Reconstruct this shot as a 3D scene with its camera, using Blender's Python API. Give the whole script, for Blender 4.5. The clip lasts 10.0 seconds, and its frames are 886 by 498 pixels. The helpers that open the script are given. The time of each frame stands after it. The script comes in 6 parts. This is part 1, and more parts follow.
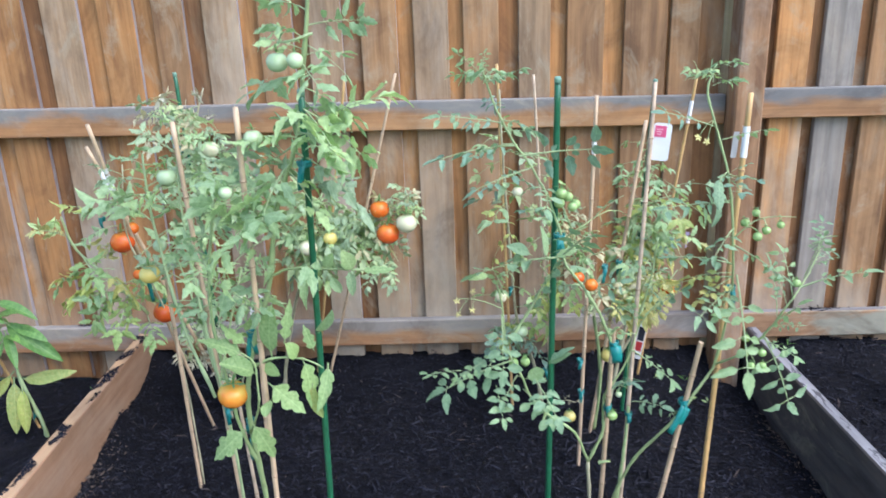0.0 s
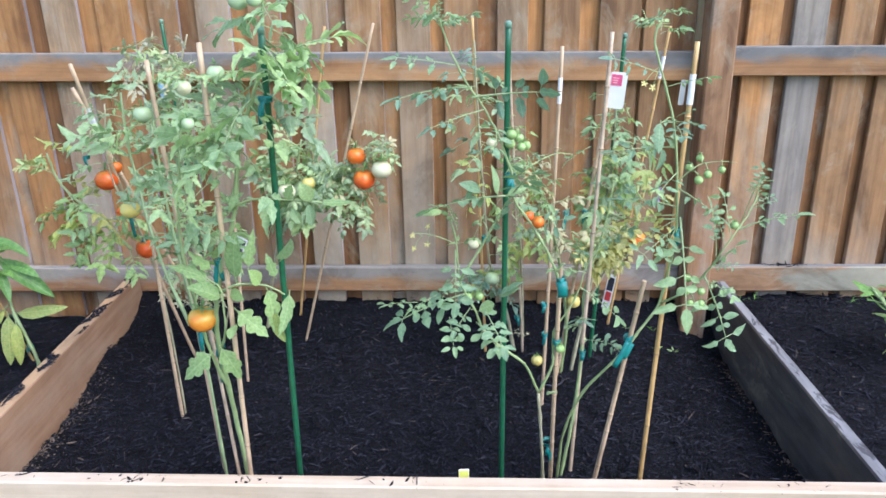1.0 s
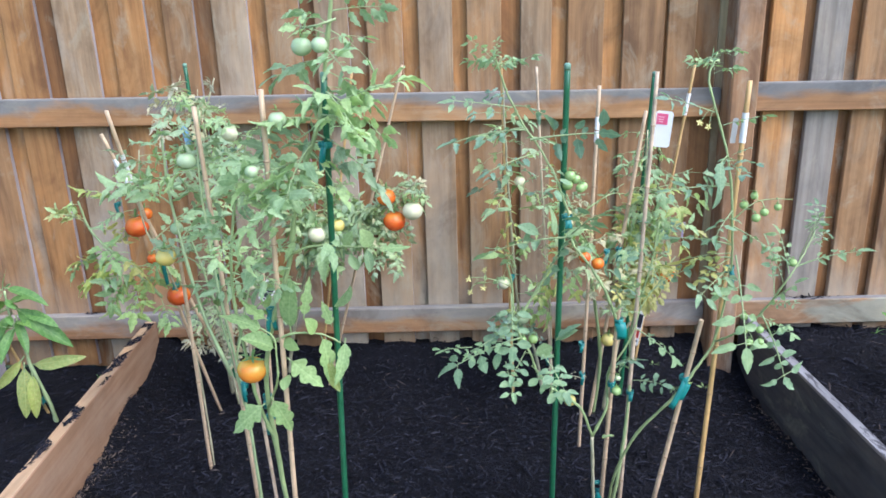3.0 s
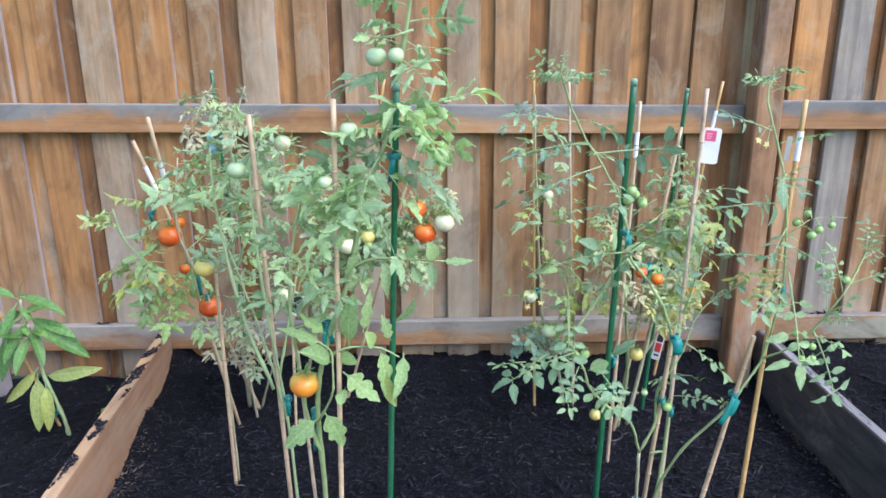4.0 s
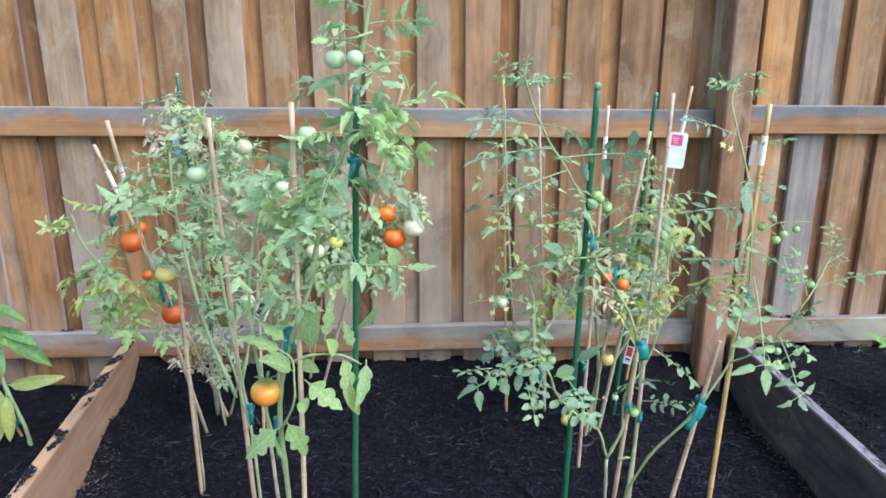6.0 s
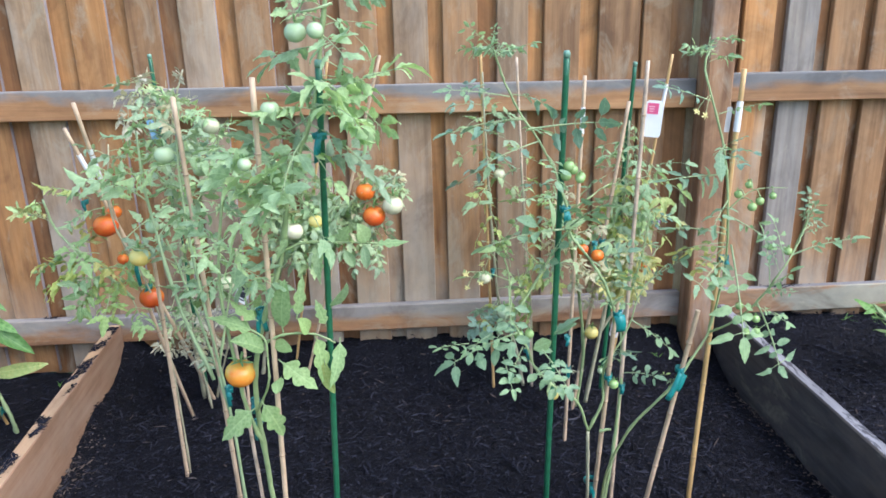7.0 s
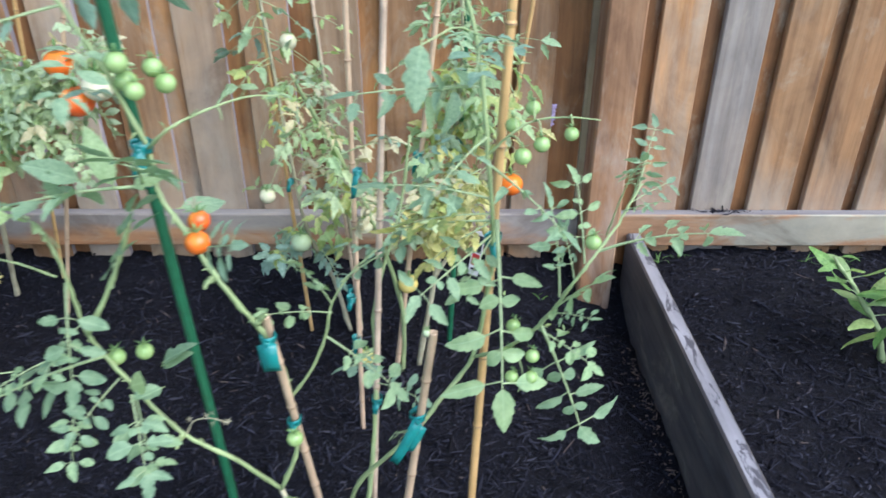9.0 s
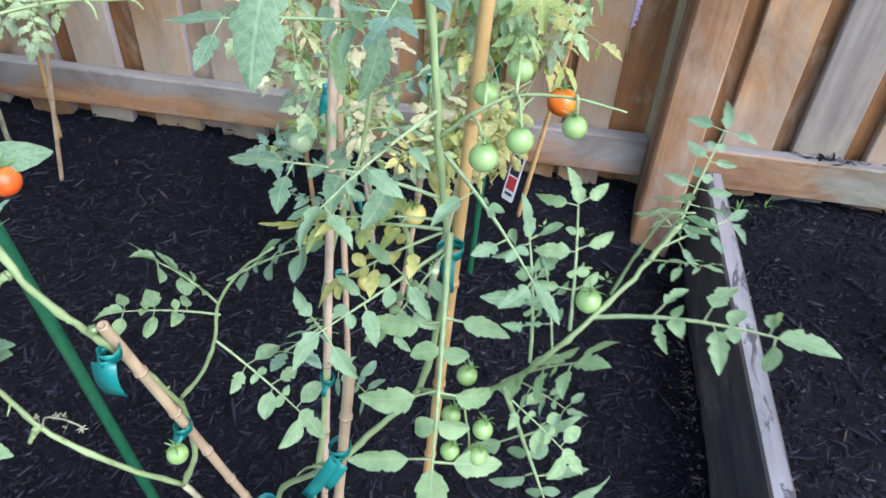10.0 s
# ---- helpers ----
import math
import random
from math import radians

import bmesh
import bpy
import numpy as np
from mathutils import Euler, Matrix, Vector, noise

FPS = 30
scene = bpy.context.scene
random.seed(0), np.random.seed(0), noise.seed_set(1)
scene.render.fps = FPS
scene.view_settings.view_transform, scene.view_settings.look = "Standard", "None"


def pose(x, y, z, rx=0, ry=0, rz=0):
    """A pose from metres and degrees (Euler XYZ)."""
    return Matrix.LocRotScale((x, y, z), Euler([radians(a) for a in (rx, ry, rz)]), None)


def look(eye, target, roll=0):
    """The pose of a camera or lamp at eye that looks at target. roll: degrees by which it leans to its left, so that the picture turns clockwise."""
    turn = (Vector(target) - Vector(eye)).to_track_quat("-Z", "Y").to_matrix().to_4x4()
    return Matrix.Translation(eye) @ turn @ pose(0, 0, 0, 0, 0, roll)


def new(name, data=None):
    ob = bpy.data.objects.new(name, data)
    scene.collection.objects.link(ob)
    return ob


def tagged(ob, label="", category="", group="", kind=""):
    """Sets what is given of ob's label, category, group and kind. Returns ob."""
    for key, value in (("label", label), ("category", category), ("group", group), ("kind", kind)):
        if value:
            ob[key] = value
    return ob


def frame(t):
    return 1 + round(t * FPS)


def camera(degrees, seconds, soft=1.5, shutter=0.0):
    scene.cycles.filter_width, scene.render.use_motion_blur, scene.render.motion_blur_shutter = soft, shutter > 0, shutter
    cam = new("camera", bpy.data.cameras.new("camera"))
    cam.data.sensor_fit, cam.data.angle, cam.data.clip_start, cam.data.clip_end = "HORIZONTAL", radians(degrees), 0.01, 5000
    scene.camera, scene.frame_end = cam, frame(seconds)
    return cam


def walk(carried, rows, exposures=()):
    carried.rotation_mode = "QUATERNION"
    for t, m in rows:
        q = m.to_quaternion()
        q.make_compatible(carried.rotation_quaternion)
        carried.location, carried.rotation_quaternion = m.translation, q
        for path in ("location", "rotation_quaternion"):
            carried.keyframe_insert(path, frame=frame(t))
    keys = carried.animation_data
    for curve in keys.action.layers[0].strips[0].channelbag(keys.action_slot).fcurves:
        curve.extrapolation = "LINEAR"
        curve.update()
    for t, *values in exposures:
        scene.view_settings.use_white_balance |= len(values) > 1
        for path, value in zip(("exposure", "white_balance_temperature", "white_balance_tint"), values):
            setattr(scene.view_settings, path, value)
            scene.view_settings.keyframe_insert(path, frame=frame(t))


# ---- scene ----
cam = camera(61.9, 10.0, 1.6, 0.25)
PATH = [
    (0, (0.624, 0.579, 1.725), (0.555, 2.484, 1.12), -2.1),
    (0.5, (0.709, 0.511, 1.698), (0.659, 2.392, 1.022), -0.5),
    (1, (0.749, 0.469, 1.684), (0.656, 2.344, 0.996), -1.1),
    (1.5, (0.769, 0.451, 1.692), (0.617, 2.328, 1.017), -1.5),
    (2, (0.773, 0.445, 1.695), (0.58, 2.328, 1.048), -2.0),
    (2.2, (0.774, 0.445, 1.697), (0.574, 2.33, 1.061), -1.7),
    (3.3, (0.4652, 0.5113, 1.7034), (0.4764, 2.4223, 1.1135), -1.31),
    (3.5, (0.414, 0.511, 1.707), (0.429, 2.425, 1.125), -0.7),
    (4, (0.372, 0.517, 1.704), (0.407, 2.433, 1.129), -0.4),
    (4.5, (0.358, 0.52, 1.708), (0.379, 2.442, 1.154), 0.3),
    (5, (0.366, 0.529, 1.71), (0.411, 2.451, 1.157), 0.3),
    (5.5, (0.377, 0.532, 1.71), (0.465, 2.45, 1.15), 0.2),
    (6.8, (0.4616, 0.547, 1.6817), (0.539, 2.457, 1.0933), -0.62),
    (7, (0.469, 0.551, 1.684), (0.56, 2.451, 1.067), -1.5),
    (7.2, (0.5623, 0.5983, 1.661), (0.6328, 2.4966, 1.0353), -2.47),
    (7.5, (0.733, 0.675, 1.644), (0.75, 2.568, 0.999), -1.0),
    (7.8, (0.8758, 0.783, 1.65), (0.7667, 2.651, 0.9437), 0.43),
    (8, (0.922, 0.854, 1.623), (0.787, 2.707, 0.882), 0.0),
    (8.3, (0.9806, 1.0354, 1.6177), (0.8726, 2.868, 0.824), 1.19),
    (8.5, (1.011, 1.132, 1.59), (0.973, 2.946, 0.748), 0.1),
    (8.7, (1.0615, 1.2352, 1.5987), (1.0596, 2.9924, 0.6436), -0.03),
    (9, (1.172, 1.365, 1.567), (1.171, 3.098, 0.569), 0.1),
    (9.2, (1.2503, 1.4722, 1.5594), (1.1875, 3.1699, 0.504), 2.37),
    (9.5, (1.311, 1.595, 1.535), (1.139, 3.2, 0.354), 3.6),
    (9.7, (1.323, 1.6545, 1.535), (1.1088, 3.195, 0.2775), 2.94),
    (10, (1.295, 1.738, 1.518), (1.101, 3.232, 0.203), 3.4),
]
walk(cam, [(t, look(eye, target, roll)) for t, eye, target, roll in PATH], [(0.0, 1.46, 6030, 13), (10.0, 1.46, 6030, 13)])

# ---- light ----
world = bpy.data.worlds.new("sky")
scene.world = world
world.use_nodes = True
wn, wl = world.node_tree.nodes, world.node_tree.links
wn.clear()
sky = wn.new("ShaderNodeTexSky")
sky.sky_type = "NISHITA"
sky.sun_disc = False
sky.sun_elevation = radians(52)
sky.sun_rotation = radians(130)
sky.air_density, sky.dust_density, sky.ozone_density = 1.0, 2.0, 1.0
bg = wn.new("ShaderNodeBackground")
bg.inputs["Strength"].default_value = 0.14
wo = wn.new("ShaderNodeOutputWorld")
wl.new(sky.outputs[0], bg.inputs["Color"])
wl.new(bg.outputs[0], wo.inputs["Surface"])

sun_data = bpy.data.lights.new("sun", "SUN")
sun_data.energy, sun_data.angle, sun_data.color = 1.3, radians(60), (0.94, 0.97, 1.0)
sun = new("sun", sun_data)
sun.matrix_world = look((4.2, -3.4, 6.0), (0, 0, 0))


# ---- materials ----
def material(name):
    m = bpy.data.materials.new(name)
    m.use_nodes = True
    return m, m.node_tree.nodes, m.node_tree.links, m.node_tree.nodes["Principled BSDF"]


def ramp(nodes, stops):
    r = nodes.new("ShaderNodeValToRGB")
    e = r.color_ramp.elements
    while len(e) < len(stops):
        e.new(0.5)
    for el, (p, c) in zip(e, stops):
        el.position, el.color = p, (*c, 1)
    return r


def coords(nodes, links, scale, spread=40.0):
    """Object coordinates, shifted by each object's own random number."""
    tc, oi = nodes.new("ShaderNodeTexCoord"), nodes.new("ShaderNodeObjectInfo")
    mul = nodes.new("ShaderNodeVectorMath")
    mul.operation = "MULTIPLY_ADD"
    mul.inputs[1].default_value = (spread, spread * 0.7, spread * 1.3)
    links.new(oi.outputs["Random"], mul.inputs[0])
    links.new(tc.outputs["Object"], mul.inputs[2])
    mp = nodes.new("ShaderNodeMapping")
    mp.inputs["Scale"].default_value = scale
    links.new(mul.outputs[0], mp.inputs["Vector"])
    return mp.outputs[0], mul.outputs[0], oi.outputs["Random"]


def noise_tex(nodes, links, vec, scale, detail=4.0, rough=0.55, distort=0.0):
    n = nodes.new("ShaderNodeTexNoise")
    n.inputs["Scale"].default_value = scale
    n.inputs["Detail"].default_value = detail
    n.inputs["Roughness"].default_value = rough
    n.inputs["Distortion"].default_value = distort
    links.new(vec, n.inputs["Vector"])
    return n.outputs["Fac"]


def mix(nodes, links, fac, a, b, blend="MIX"):
    m = nodes.new("ShaderNodeMix")
    m.data_type, m.blend_type = "RGBA", blend
    for sock, v in ((m.inputs["Factor"], fac), (m.inputs["A"], a), (m.inputs["B"], b)):
        if isinstance(v, (int, float)):
            sock.default_value = v
        elif isinstance(v, tuple):
            sock.default_value = (*v, 1)
        else:
            links.new(v, sock)
    return m.outputs["Result"]


def bump(nodes, links, height, strength, distance, bsdf):
    b = nodes.new("ShaderNodeBump")
    b.inputs["Strength"].default_value, b.inputs["Distance"].default_value = strength, distance
    links.new(height, b.inputs["Height"])
    links.new(b.outputs[0], bsdf.inputs["Normal"])


def wood(name, tones, grey, weather, along, rough=0.75, grain=1.0, spots=None, uneven=0.0, crest=0.0, mottle=0.0, bleach=None):
    """Sawn boards. tones: dark to light; grey: weathered colour; weather: (from, to) of the blotches; along: 0, 1, 2 for the grain's axis."""
    m, n, l, b = material(name)
    sc = [38.0, 38.0, 38.0]
    sc[along] = 1.6
    grain_vec, vec, rnd = coords(n, l, sc)
    g = noise_tex(n, l, grain_vec, 1.0, 6, 0.62, 0.35)
    base = ramp(n, [(0.25, tones[0]), (0.5, tones[1]), (0.78, tones[2])])
    l.new(g, base.inputs["Fac"])
    sc2 = [7.0, 7.0, 7.0]
    sc2[along] = 2.0
    mp2 = n.new("ShaderNodeMapping")
    mp2.inputs["Scale"].default_value = sc2
    l.new(vec, mp2.inputs["Vector"])
    blot = noise_tex(n, l, mp2.outputs[0], 1.0, 5, 0.6, 0.4)
    rw = ramp(n, [(weather[0], (0, 0, 0)), (weather[1], (1, 1, 1))])
    own = n.new("ShaderNodeMath")
    own.operation = "MULTIPLY_ADD"
    own.inputs[1].default_value, own.inputs[2].default_value = uneven, -uneven / 2
    l.new(rnd, own.inputs[0])
    tot = n.new("ShaderNodeMath")
    tot.operation = "ADD"
    l.new(blot, tot.inputs[0])
    l.new(own.outputs[0], tot.inputs[1])
    last = tot.outputs[0]
    if crest:
        # rain-washed upper part of a rail, or the bleached foot of a board
        sep = n.new("ShaderNodeSeparateXYZ")
        tc = n.new("ShaderNodeTexCoord")
        l.new(tc.outputs["Object"], sep.inputs[0])
        hi = n.new("ShaderNodeMath")
        hi.operation = "MULTIPLY_ADD"
        hi.inputs[1].default_value = crest
        l.new(sep.outputs["Z"], hi.inputs[0])
        l.new(last, hi.inputs[2])
        last = hi.outputs[0]
    l.new(last, rw.inputs["Fac"])
    col = mix(n, l, rw.outputs["Color"], base.outputs["Color"], grey)
    # each board has its own depth of stain
    rr = ramp(n, [(0.0, (0.785, 0.785, 0.785)), (0.35, (0.95, 0.955, 0.95)), (0.7, (0.98, 1.005, 1.02)), (1.0, (1.095, 1.065, 1.0))])
    l.new(rnd, rr.inputs["Fac"])
    col = mix(n, l, 1.0, col, rr.outputs["Color"], "MULTIPLY")
    if mottle:
        # patches where the stain has worn thin or soaked in
        mv = n.new("ShaderNodeMapping")
        ms = [1.6, 1.6, 1.6]
        ms[along] = 0.8
        mv.inputs["Scale"].default_value = ms
        l.new(vec, mv.inputs["Vector"])
        p1 = noise_tex(n, l, mv.outputs[0], 3.6, 6, 0.62, 1.2)
        r1 = ramp(n, [(0.34, (0.62, 0.57, 0.54)), (0.48, (0.98, 0.97, 0.96)), (0.64, (1.26, 1.18, 1.08))])
        l.new(p1, r1.inputs["Fac"])
        col = mix(n, l, mottle, col, r1.outputs["Color"], "MULTIPLY")
        p2 = noise_tex(n, l, mv.outputs[0], 5.0, 6, 0.7, 0.8)
        r2 = ramp(n, [(0.54, (0, 0, 0)), (0.70, (1, 1, 1))])
        l.new(p2, r2.inputs["Fac"])
        worn = n.new("ShaderNodeMath")
        worn.operation = "MULTIPLY"
        worn.inputs[1].default_value = 0.55 * mottle
        l.new(r2.outputs["Color"], worn.inputs[0])
        col = mix(n, l, worn.outputs[0], col, (0.40, 0.36, 0.265))
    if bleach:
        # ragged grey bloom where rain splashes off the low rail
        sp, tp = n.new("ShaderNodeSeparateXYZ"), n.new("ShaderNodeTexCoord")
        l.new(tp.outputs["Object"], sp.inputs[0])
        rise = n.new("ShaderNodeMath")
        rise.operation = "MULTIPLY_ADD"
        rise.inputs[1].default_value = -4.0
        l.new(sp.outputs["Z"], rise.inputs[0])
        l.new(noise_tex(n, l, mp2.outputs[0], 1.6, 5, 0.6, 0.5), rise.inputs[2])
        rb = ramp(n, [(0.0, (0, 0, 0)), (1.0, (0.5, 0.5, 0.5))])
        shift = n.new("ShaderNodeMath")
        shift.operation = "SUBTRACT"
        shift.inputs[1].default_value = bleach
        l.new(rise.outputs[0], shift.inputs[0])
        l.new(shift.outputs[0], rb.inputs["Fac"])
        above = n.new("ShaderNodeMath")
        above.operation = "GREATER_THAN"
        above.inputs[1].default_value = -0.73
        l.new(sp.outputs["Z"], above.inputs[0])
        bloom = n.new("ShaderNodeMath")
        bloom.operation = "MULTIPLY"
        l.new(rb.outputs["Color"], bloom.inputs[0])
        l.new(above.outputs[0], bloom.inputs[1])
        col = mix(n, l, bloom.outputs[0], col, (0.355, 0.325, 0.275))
    fine = noise_tex(n, l, vec, 9.0, 5, 0.7)
    rf = ramp(n, [(0.3, (0.80, 0.79, 0.78)), (0.6, (1.06, 1.06, 1.06))])
    l.new(fine, rf.inputs["Fac"])
    col = mix(n, l, 0.55, col, rf.outputs["Color"], "MULTIPLY")
    if spots:
        sp = noise_tex(n, l, mp2.outputs[0], 4.5, 5, 0.65, 0.8)
        rs = ramp(n, [(spots[0], (0, 0, 0)), (spots[0] + 0.05, (1, 1, 1))])
        l.new(sp, rs.inputs["Fac"])
        col = mix(n, l, rs.outputs["Color"], col, spots[1])
    l.new(col, b.inputs["Base Color"])
    b.inputs["Roughness"].default_value = rough
    bump(n, l, g, 0.25 * grain, 0.004, b)
    return m


FENCE = {
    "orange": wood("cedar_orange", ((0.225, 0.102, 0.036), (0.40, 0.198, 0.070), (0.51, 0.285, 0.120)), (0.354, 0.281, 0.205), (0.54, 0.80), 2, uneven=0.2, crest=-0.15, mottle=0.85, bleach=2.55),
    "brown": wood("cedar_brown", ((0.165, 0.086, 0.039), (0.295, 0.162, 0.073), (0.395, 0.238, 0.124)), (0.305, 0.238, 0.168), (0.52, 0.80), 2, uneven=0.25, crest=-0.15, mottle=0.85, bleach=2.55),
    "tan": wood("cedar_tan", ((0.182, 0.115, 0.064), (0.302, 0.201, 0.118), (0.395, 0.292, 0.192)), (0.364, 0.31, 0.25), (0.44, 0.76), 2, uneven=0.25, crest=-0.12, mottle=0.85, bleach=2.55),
    "russet": wood("cedar_russet", ((0.135, 0.060, 0.021), (0.235, 0.108, 0.038), (0.315, 0.165, 0.068)), (0.25, 0.175, 0.11), (0.58, 0.82), 2, uneven=0.2, mottle=0.8),
    "grey": wood("cedar_grey", ((0.195, 0.168, 0.145), (0.295, 0.262, 0.226), (0.385, 0.352, 0.312)), (0.265, 0.175, 0.11), (0.54, 0.74), 2, uneven=0.2, mottle=0.7),
}
rail_wood = wood("cedar_rail", ((0.194, 0.0972, 0.0414), (0.31, 0.162, 0.0713), (0.398, 0.238, 0.115)), (0.179, 0.178, 0.178), (0.46, 0.66), 0, crest=6.0, mottle=0.6)
low_rail_wood = wood("cedar_low_rail", ((0.18, 0.090, 0.043), (0.29, 0.155, 0.078), (0.38, 0.235, 0.13)), (0.255, 0.238, 0.225), (0.36, 0.56), 0, crest=5.0, mottle=0.9)
mossy_rail_wood = wood("cedar_low_rail_mossy", ((0.20, 0.105, 0.050), (0.31, 0.175, 0.090), (0.39, 0.25, 0.15)), (0.315, 0.305, 0.24), (0.45, 0.53), 0, crest=1.5, mottle=0.9)
post_wood = wood("cedar_post", ((0.18, 0.090, 0.042), (0.285, 0.155, 0.078), (0.38, 0.235, 0.135)), (0.36, 0.30, 0.25), (0.52, 0.74), 2, mottle=0.9)
new_wood = wood("fresh_cedar", ((0.24, 0.130, 0.074), (0.335, 0.19, 0.112), (0.41, 0.255, 0.165)), (0.39, 0.265, 0.185), (0.45, 0.75), 1, 0.7, 0.7)
top_wood = wood("orange_top_edge", ((0.30, 0.175, 0.09), (0.45, 0.29, 0.165), (0.56, 0.40, 0.26)), (0.42, 0.30, 0.21), (0.45, 0.7), 1, 0.7, 0.9, mottle=0.7)
front_wood = wood("pale_cedar", ((0.48, 0.355, 0.25), (0.60, 0.465, 0.345), (0.70, 0.57, 0.45)), (0.66, 0.54, 0.43), (0.45, 0.75), 0, 0.7, 0.7)
dark_wood = wood("weathered_dark", ((0.036, 0.033, 0.035), (0.068, 0.063, 0.065), (0.105, 0.098, 0.097)), (0.15, 0.125, 0.11), (0.48, 0.78), 1, 0.7, 1.3, mottle=0.8)
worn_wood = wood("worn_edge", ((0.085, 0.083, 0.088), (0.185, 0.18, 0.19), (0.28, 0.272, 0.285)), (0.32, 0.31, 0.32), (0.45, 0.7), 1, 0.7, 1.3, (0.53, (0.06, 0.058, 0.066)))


def plain(name, color, rough=0.5, vary=0.12, scale=30.0, metal=0.0, bump_amt=0.0, sub=0.0):
    m, n, l, b = material(name)
    _, vec, rnd = coords(n, l, (1, 1, 1))
    f = noise_tex(n, l, vec, scale, 4)
    lo, hi = tuple(c * (1 - vary) for c in color), tuple(min(1, c * (1 + vary)) for c in color)
    r = ramp(n, [(0.3, lo), (0.7, hi)])
    l.new(f, r.inputs["Fac"])
    l.new(r.outputs["Color"], b.inputs["Base Color"])
    b.inputs["Roughness"].default_value, b.inputs["Metallic"].default_value = rough, metal
    if bump_amt:
        bump(n, l, f, bump_amt, 0.002, b)
    if sub:
        b.inputs["Subsurface Weight"].default_value = sub
        b.inputs["Subsurface Radius"].default_value = (0.01, 0.006, 0.003)
    return m


def leaf_material(name, dark, light, edge=None, through_light=0.38, rough=0.5):
    """Leaf blade: two greens by a soft blotch, a shift for each leaf, and some light let through."""
    m, n, l, b = material(name)
    _, vec, rnd = coords(n, l, (1, 1, 1), 15.0)
    f = noise_tex(n, l, vec, 14.0, 3)
    r = ramp(n, [(0.3, dark), (0.7, light)])
    l.new(f, r.inputs["Fac"])
    rr = ramp(n, [(0.0, (0.72, 0.76, 0.78)), (0.5, (1, 1, 1)), (1.0, (1.22, 1.16, 0.98))])
    l.new(rnd, rr.inputs["Fac"])
    col = mix(n, l, 1.0, r.outputs["Color"], rr.outputs["Color"], "MULTIPLY")
    if edge:
        f2 = noise_tex(n, l, vec, 22.0, 4, 0.6, 0.5)
        r2 = ramp(n, [(0.5, (0, 0, 0)), (0.64, (1, 1, 1))])
        l.new(f2, r2.inputs["Fac"])
        col = mix(n, l, r2.outputs["Color"], col, edge)
    # midrib and slanting side veins, by the blade's own coordinates
    uv = n.new("ShaderNodeUVMap")
    uv.uv_map = "blade"
    sep = n.new("ShaderNodeSeparateXYZ")
    l.new(uv.outputs[0], sep.inputs[0])

    def calc(op, a, k, c=None):
        q = n.new("ShaderNodeMath")
        q.operation = op
        l.new(a, q.inputs[0])
        if isinstance(k, (int, float)):
            q.inputs[1].default_value = k
        else:
            l.new(k, q.inputs[1])
        return q.outputs[0]

    off = calc("ABSOLUTE", calc("SUBTRACT", sep.outputs["X"], 0.5), 0.0)
    side = calc("PINGPONG", calc("SUBTRACT", sep.outputs["Y"], calc("MULTIPLY", off, 0.55)), 0.075)
    rib = ramp(n, [(0.012, (1, 1, 1)), (0.035, (0, 0, 0))])
    l.new(off, rib.inputs["Fac"])
    vein = ramp(n, [(0.0, (0.6, 0.6, 0.6)), (0.016, (0, 0, 0))])
    l.new(side, vein.inputs["Fac"])
    lines = mix(n, l, 1.0, rib.outputs["Color"], vein.outputs["Color"], "LIGHTEN")
    col = mix(n, l, calc("MULTIPLY", lines, 0.30), col, tuple(min(1.0, c * 1.3 + 0.05) for c in light))
    l.new(col, b.inputs["Base Color"])
    b.inputs["Roughness"].default_value = rough
    b.inputs["Specular IOR Level"].default_value = 0.35
    fv = noise_tex(n, l, vec, 60.0, 3)
    bump(n, l, calc("SUBTRACT", fv, calc("MULTIPLY", lines, 0.6)), 0.35, 0.0025, b)
    tr = n.new("ShaderNodeBsdfTranslucent")
    l.new(mix(n, l, 1.0, col, (1.08, 1.12, 0.72), "MULTIPLY"), tr.inputs["Color"])
    ms = n.new("ShaderNodeMixShader")
    ms.inputs[0].default_value = through_light
    l.new(b.outputs[0], ms.inputs[1])
    l.new(tr.outputs[0], ms.inputs[2])
    l.new(ms.outputs[0], n["Material Output"].inputs["Surface"])
    return m


LEAF = {
    "green": leaf_material("leaf_green", (0.275, 0.42, 0.215), (0.455, 0.605, 0.345)),
    "bright": leaf_material("leaf_bright", (0.245, 0.395, 0.145), (0.43, 0.58, 0.265)),
    "blue": leaf_material("leaf_bluish", (0.21, 0.35, 0.27), (0.36, 0.52, 0.41)),
    "grey": leaf_material("leaf_greyish", (0.305, 0.42, 0.25), (0.47, 0.585, 0.375)),
    "yellow": leaf_material("leaf_yellowing", (0.38, 0.40, 0.14), (0.58, 0.56, 0.23), (0.64, 0.57, 0.28)),
    "dry": leaf_material("leaf_dry", (0.42, 0.40, 0.29), (0.59, 0.56, 0.43), None, 0.3, 0.8),
    "tan": leaf_material("leaf_withered", (0.40, 0.39, 0.24), (0.57, 0.54, 0.36), (0.50, 0.44, 0.24), 0.3, 0.7),
    "cherry": leaf_material("leaf_cherry", (0.195, 0.325, 0.188), (0.338, 0.485, 0.292)),
    "teal": leaf_material("leaf_cherry_bluish", (0.18, 0.315, 0.218), (0.31, 0.462, 0.33)),
    "pepper": leaf_material("leaf_pepper", (0.10, 0.23, 0.06), (0.20, 0.37, 0.11), None, 0.25, 0.35),
    "pale": leaf_material("leaf_pale", (0.28, 0.38, 0.10), (0.48, 0.55, 0.2), (0.45, 0.45, 0.15), 0.3, 0.4),
}
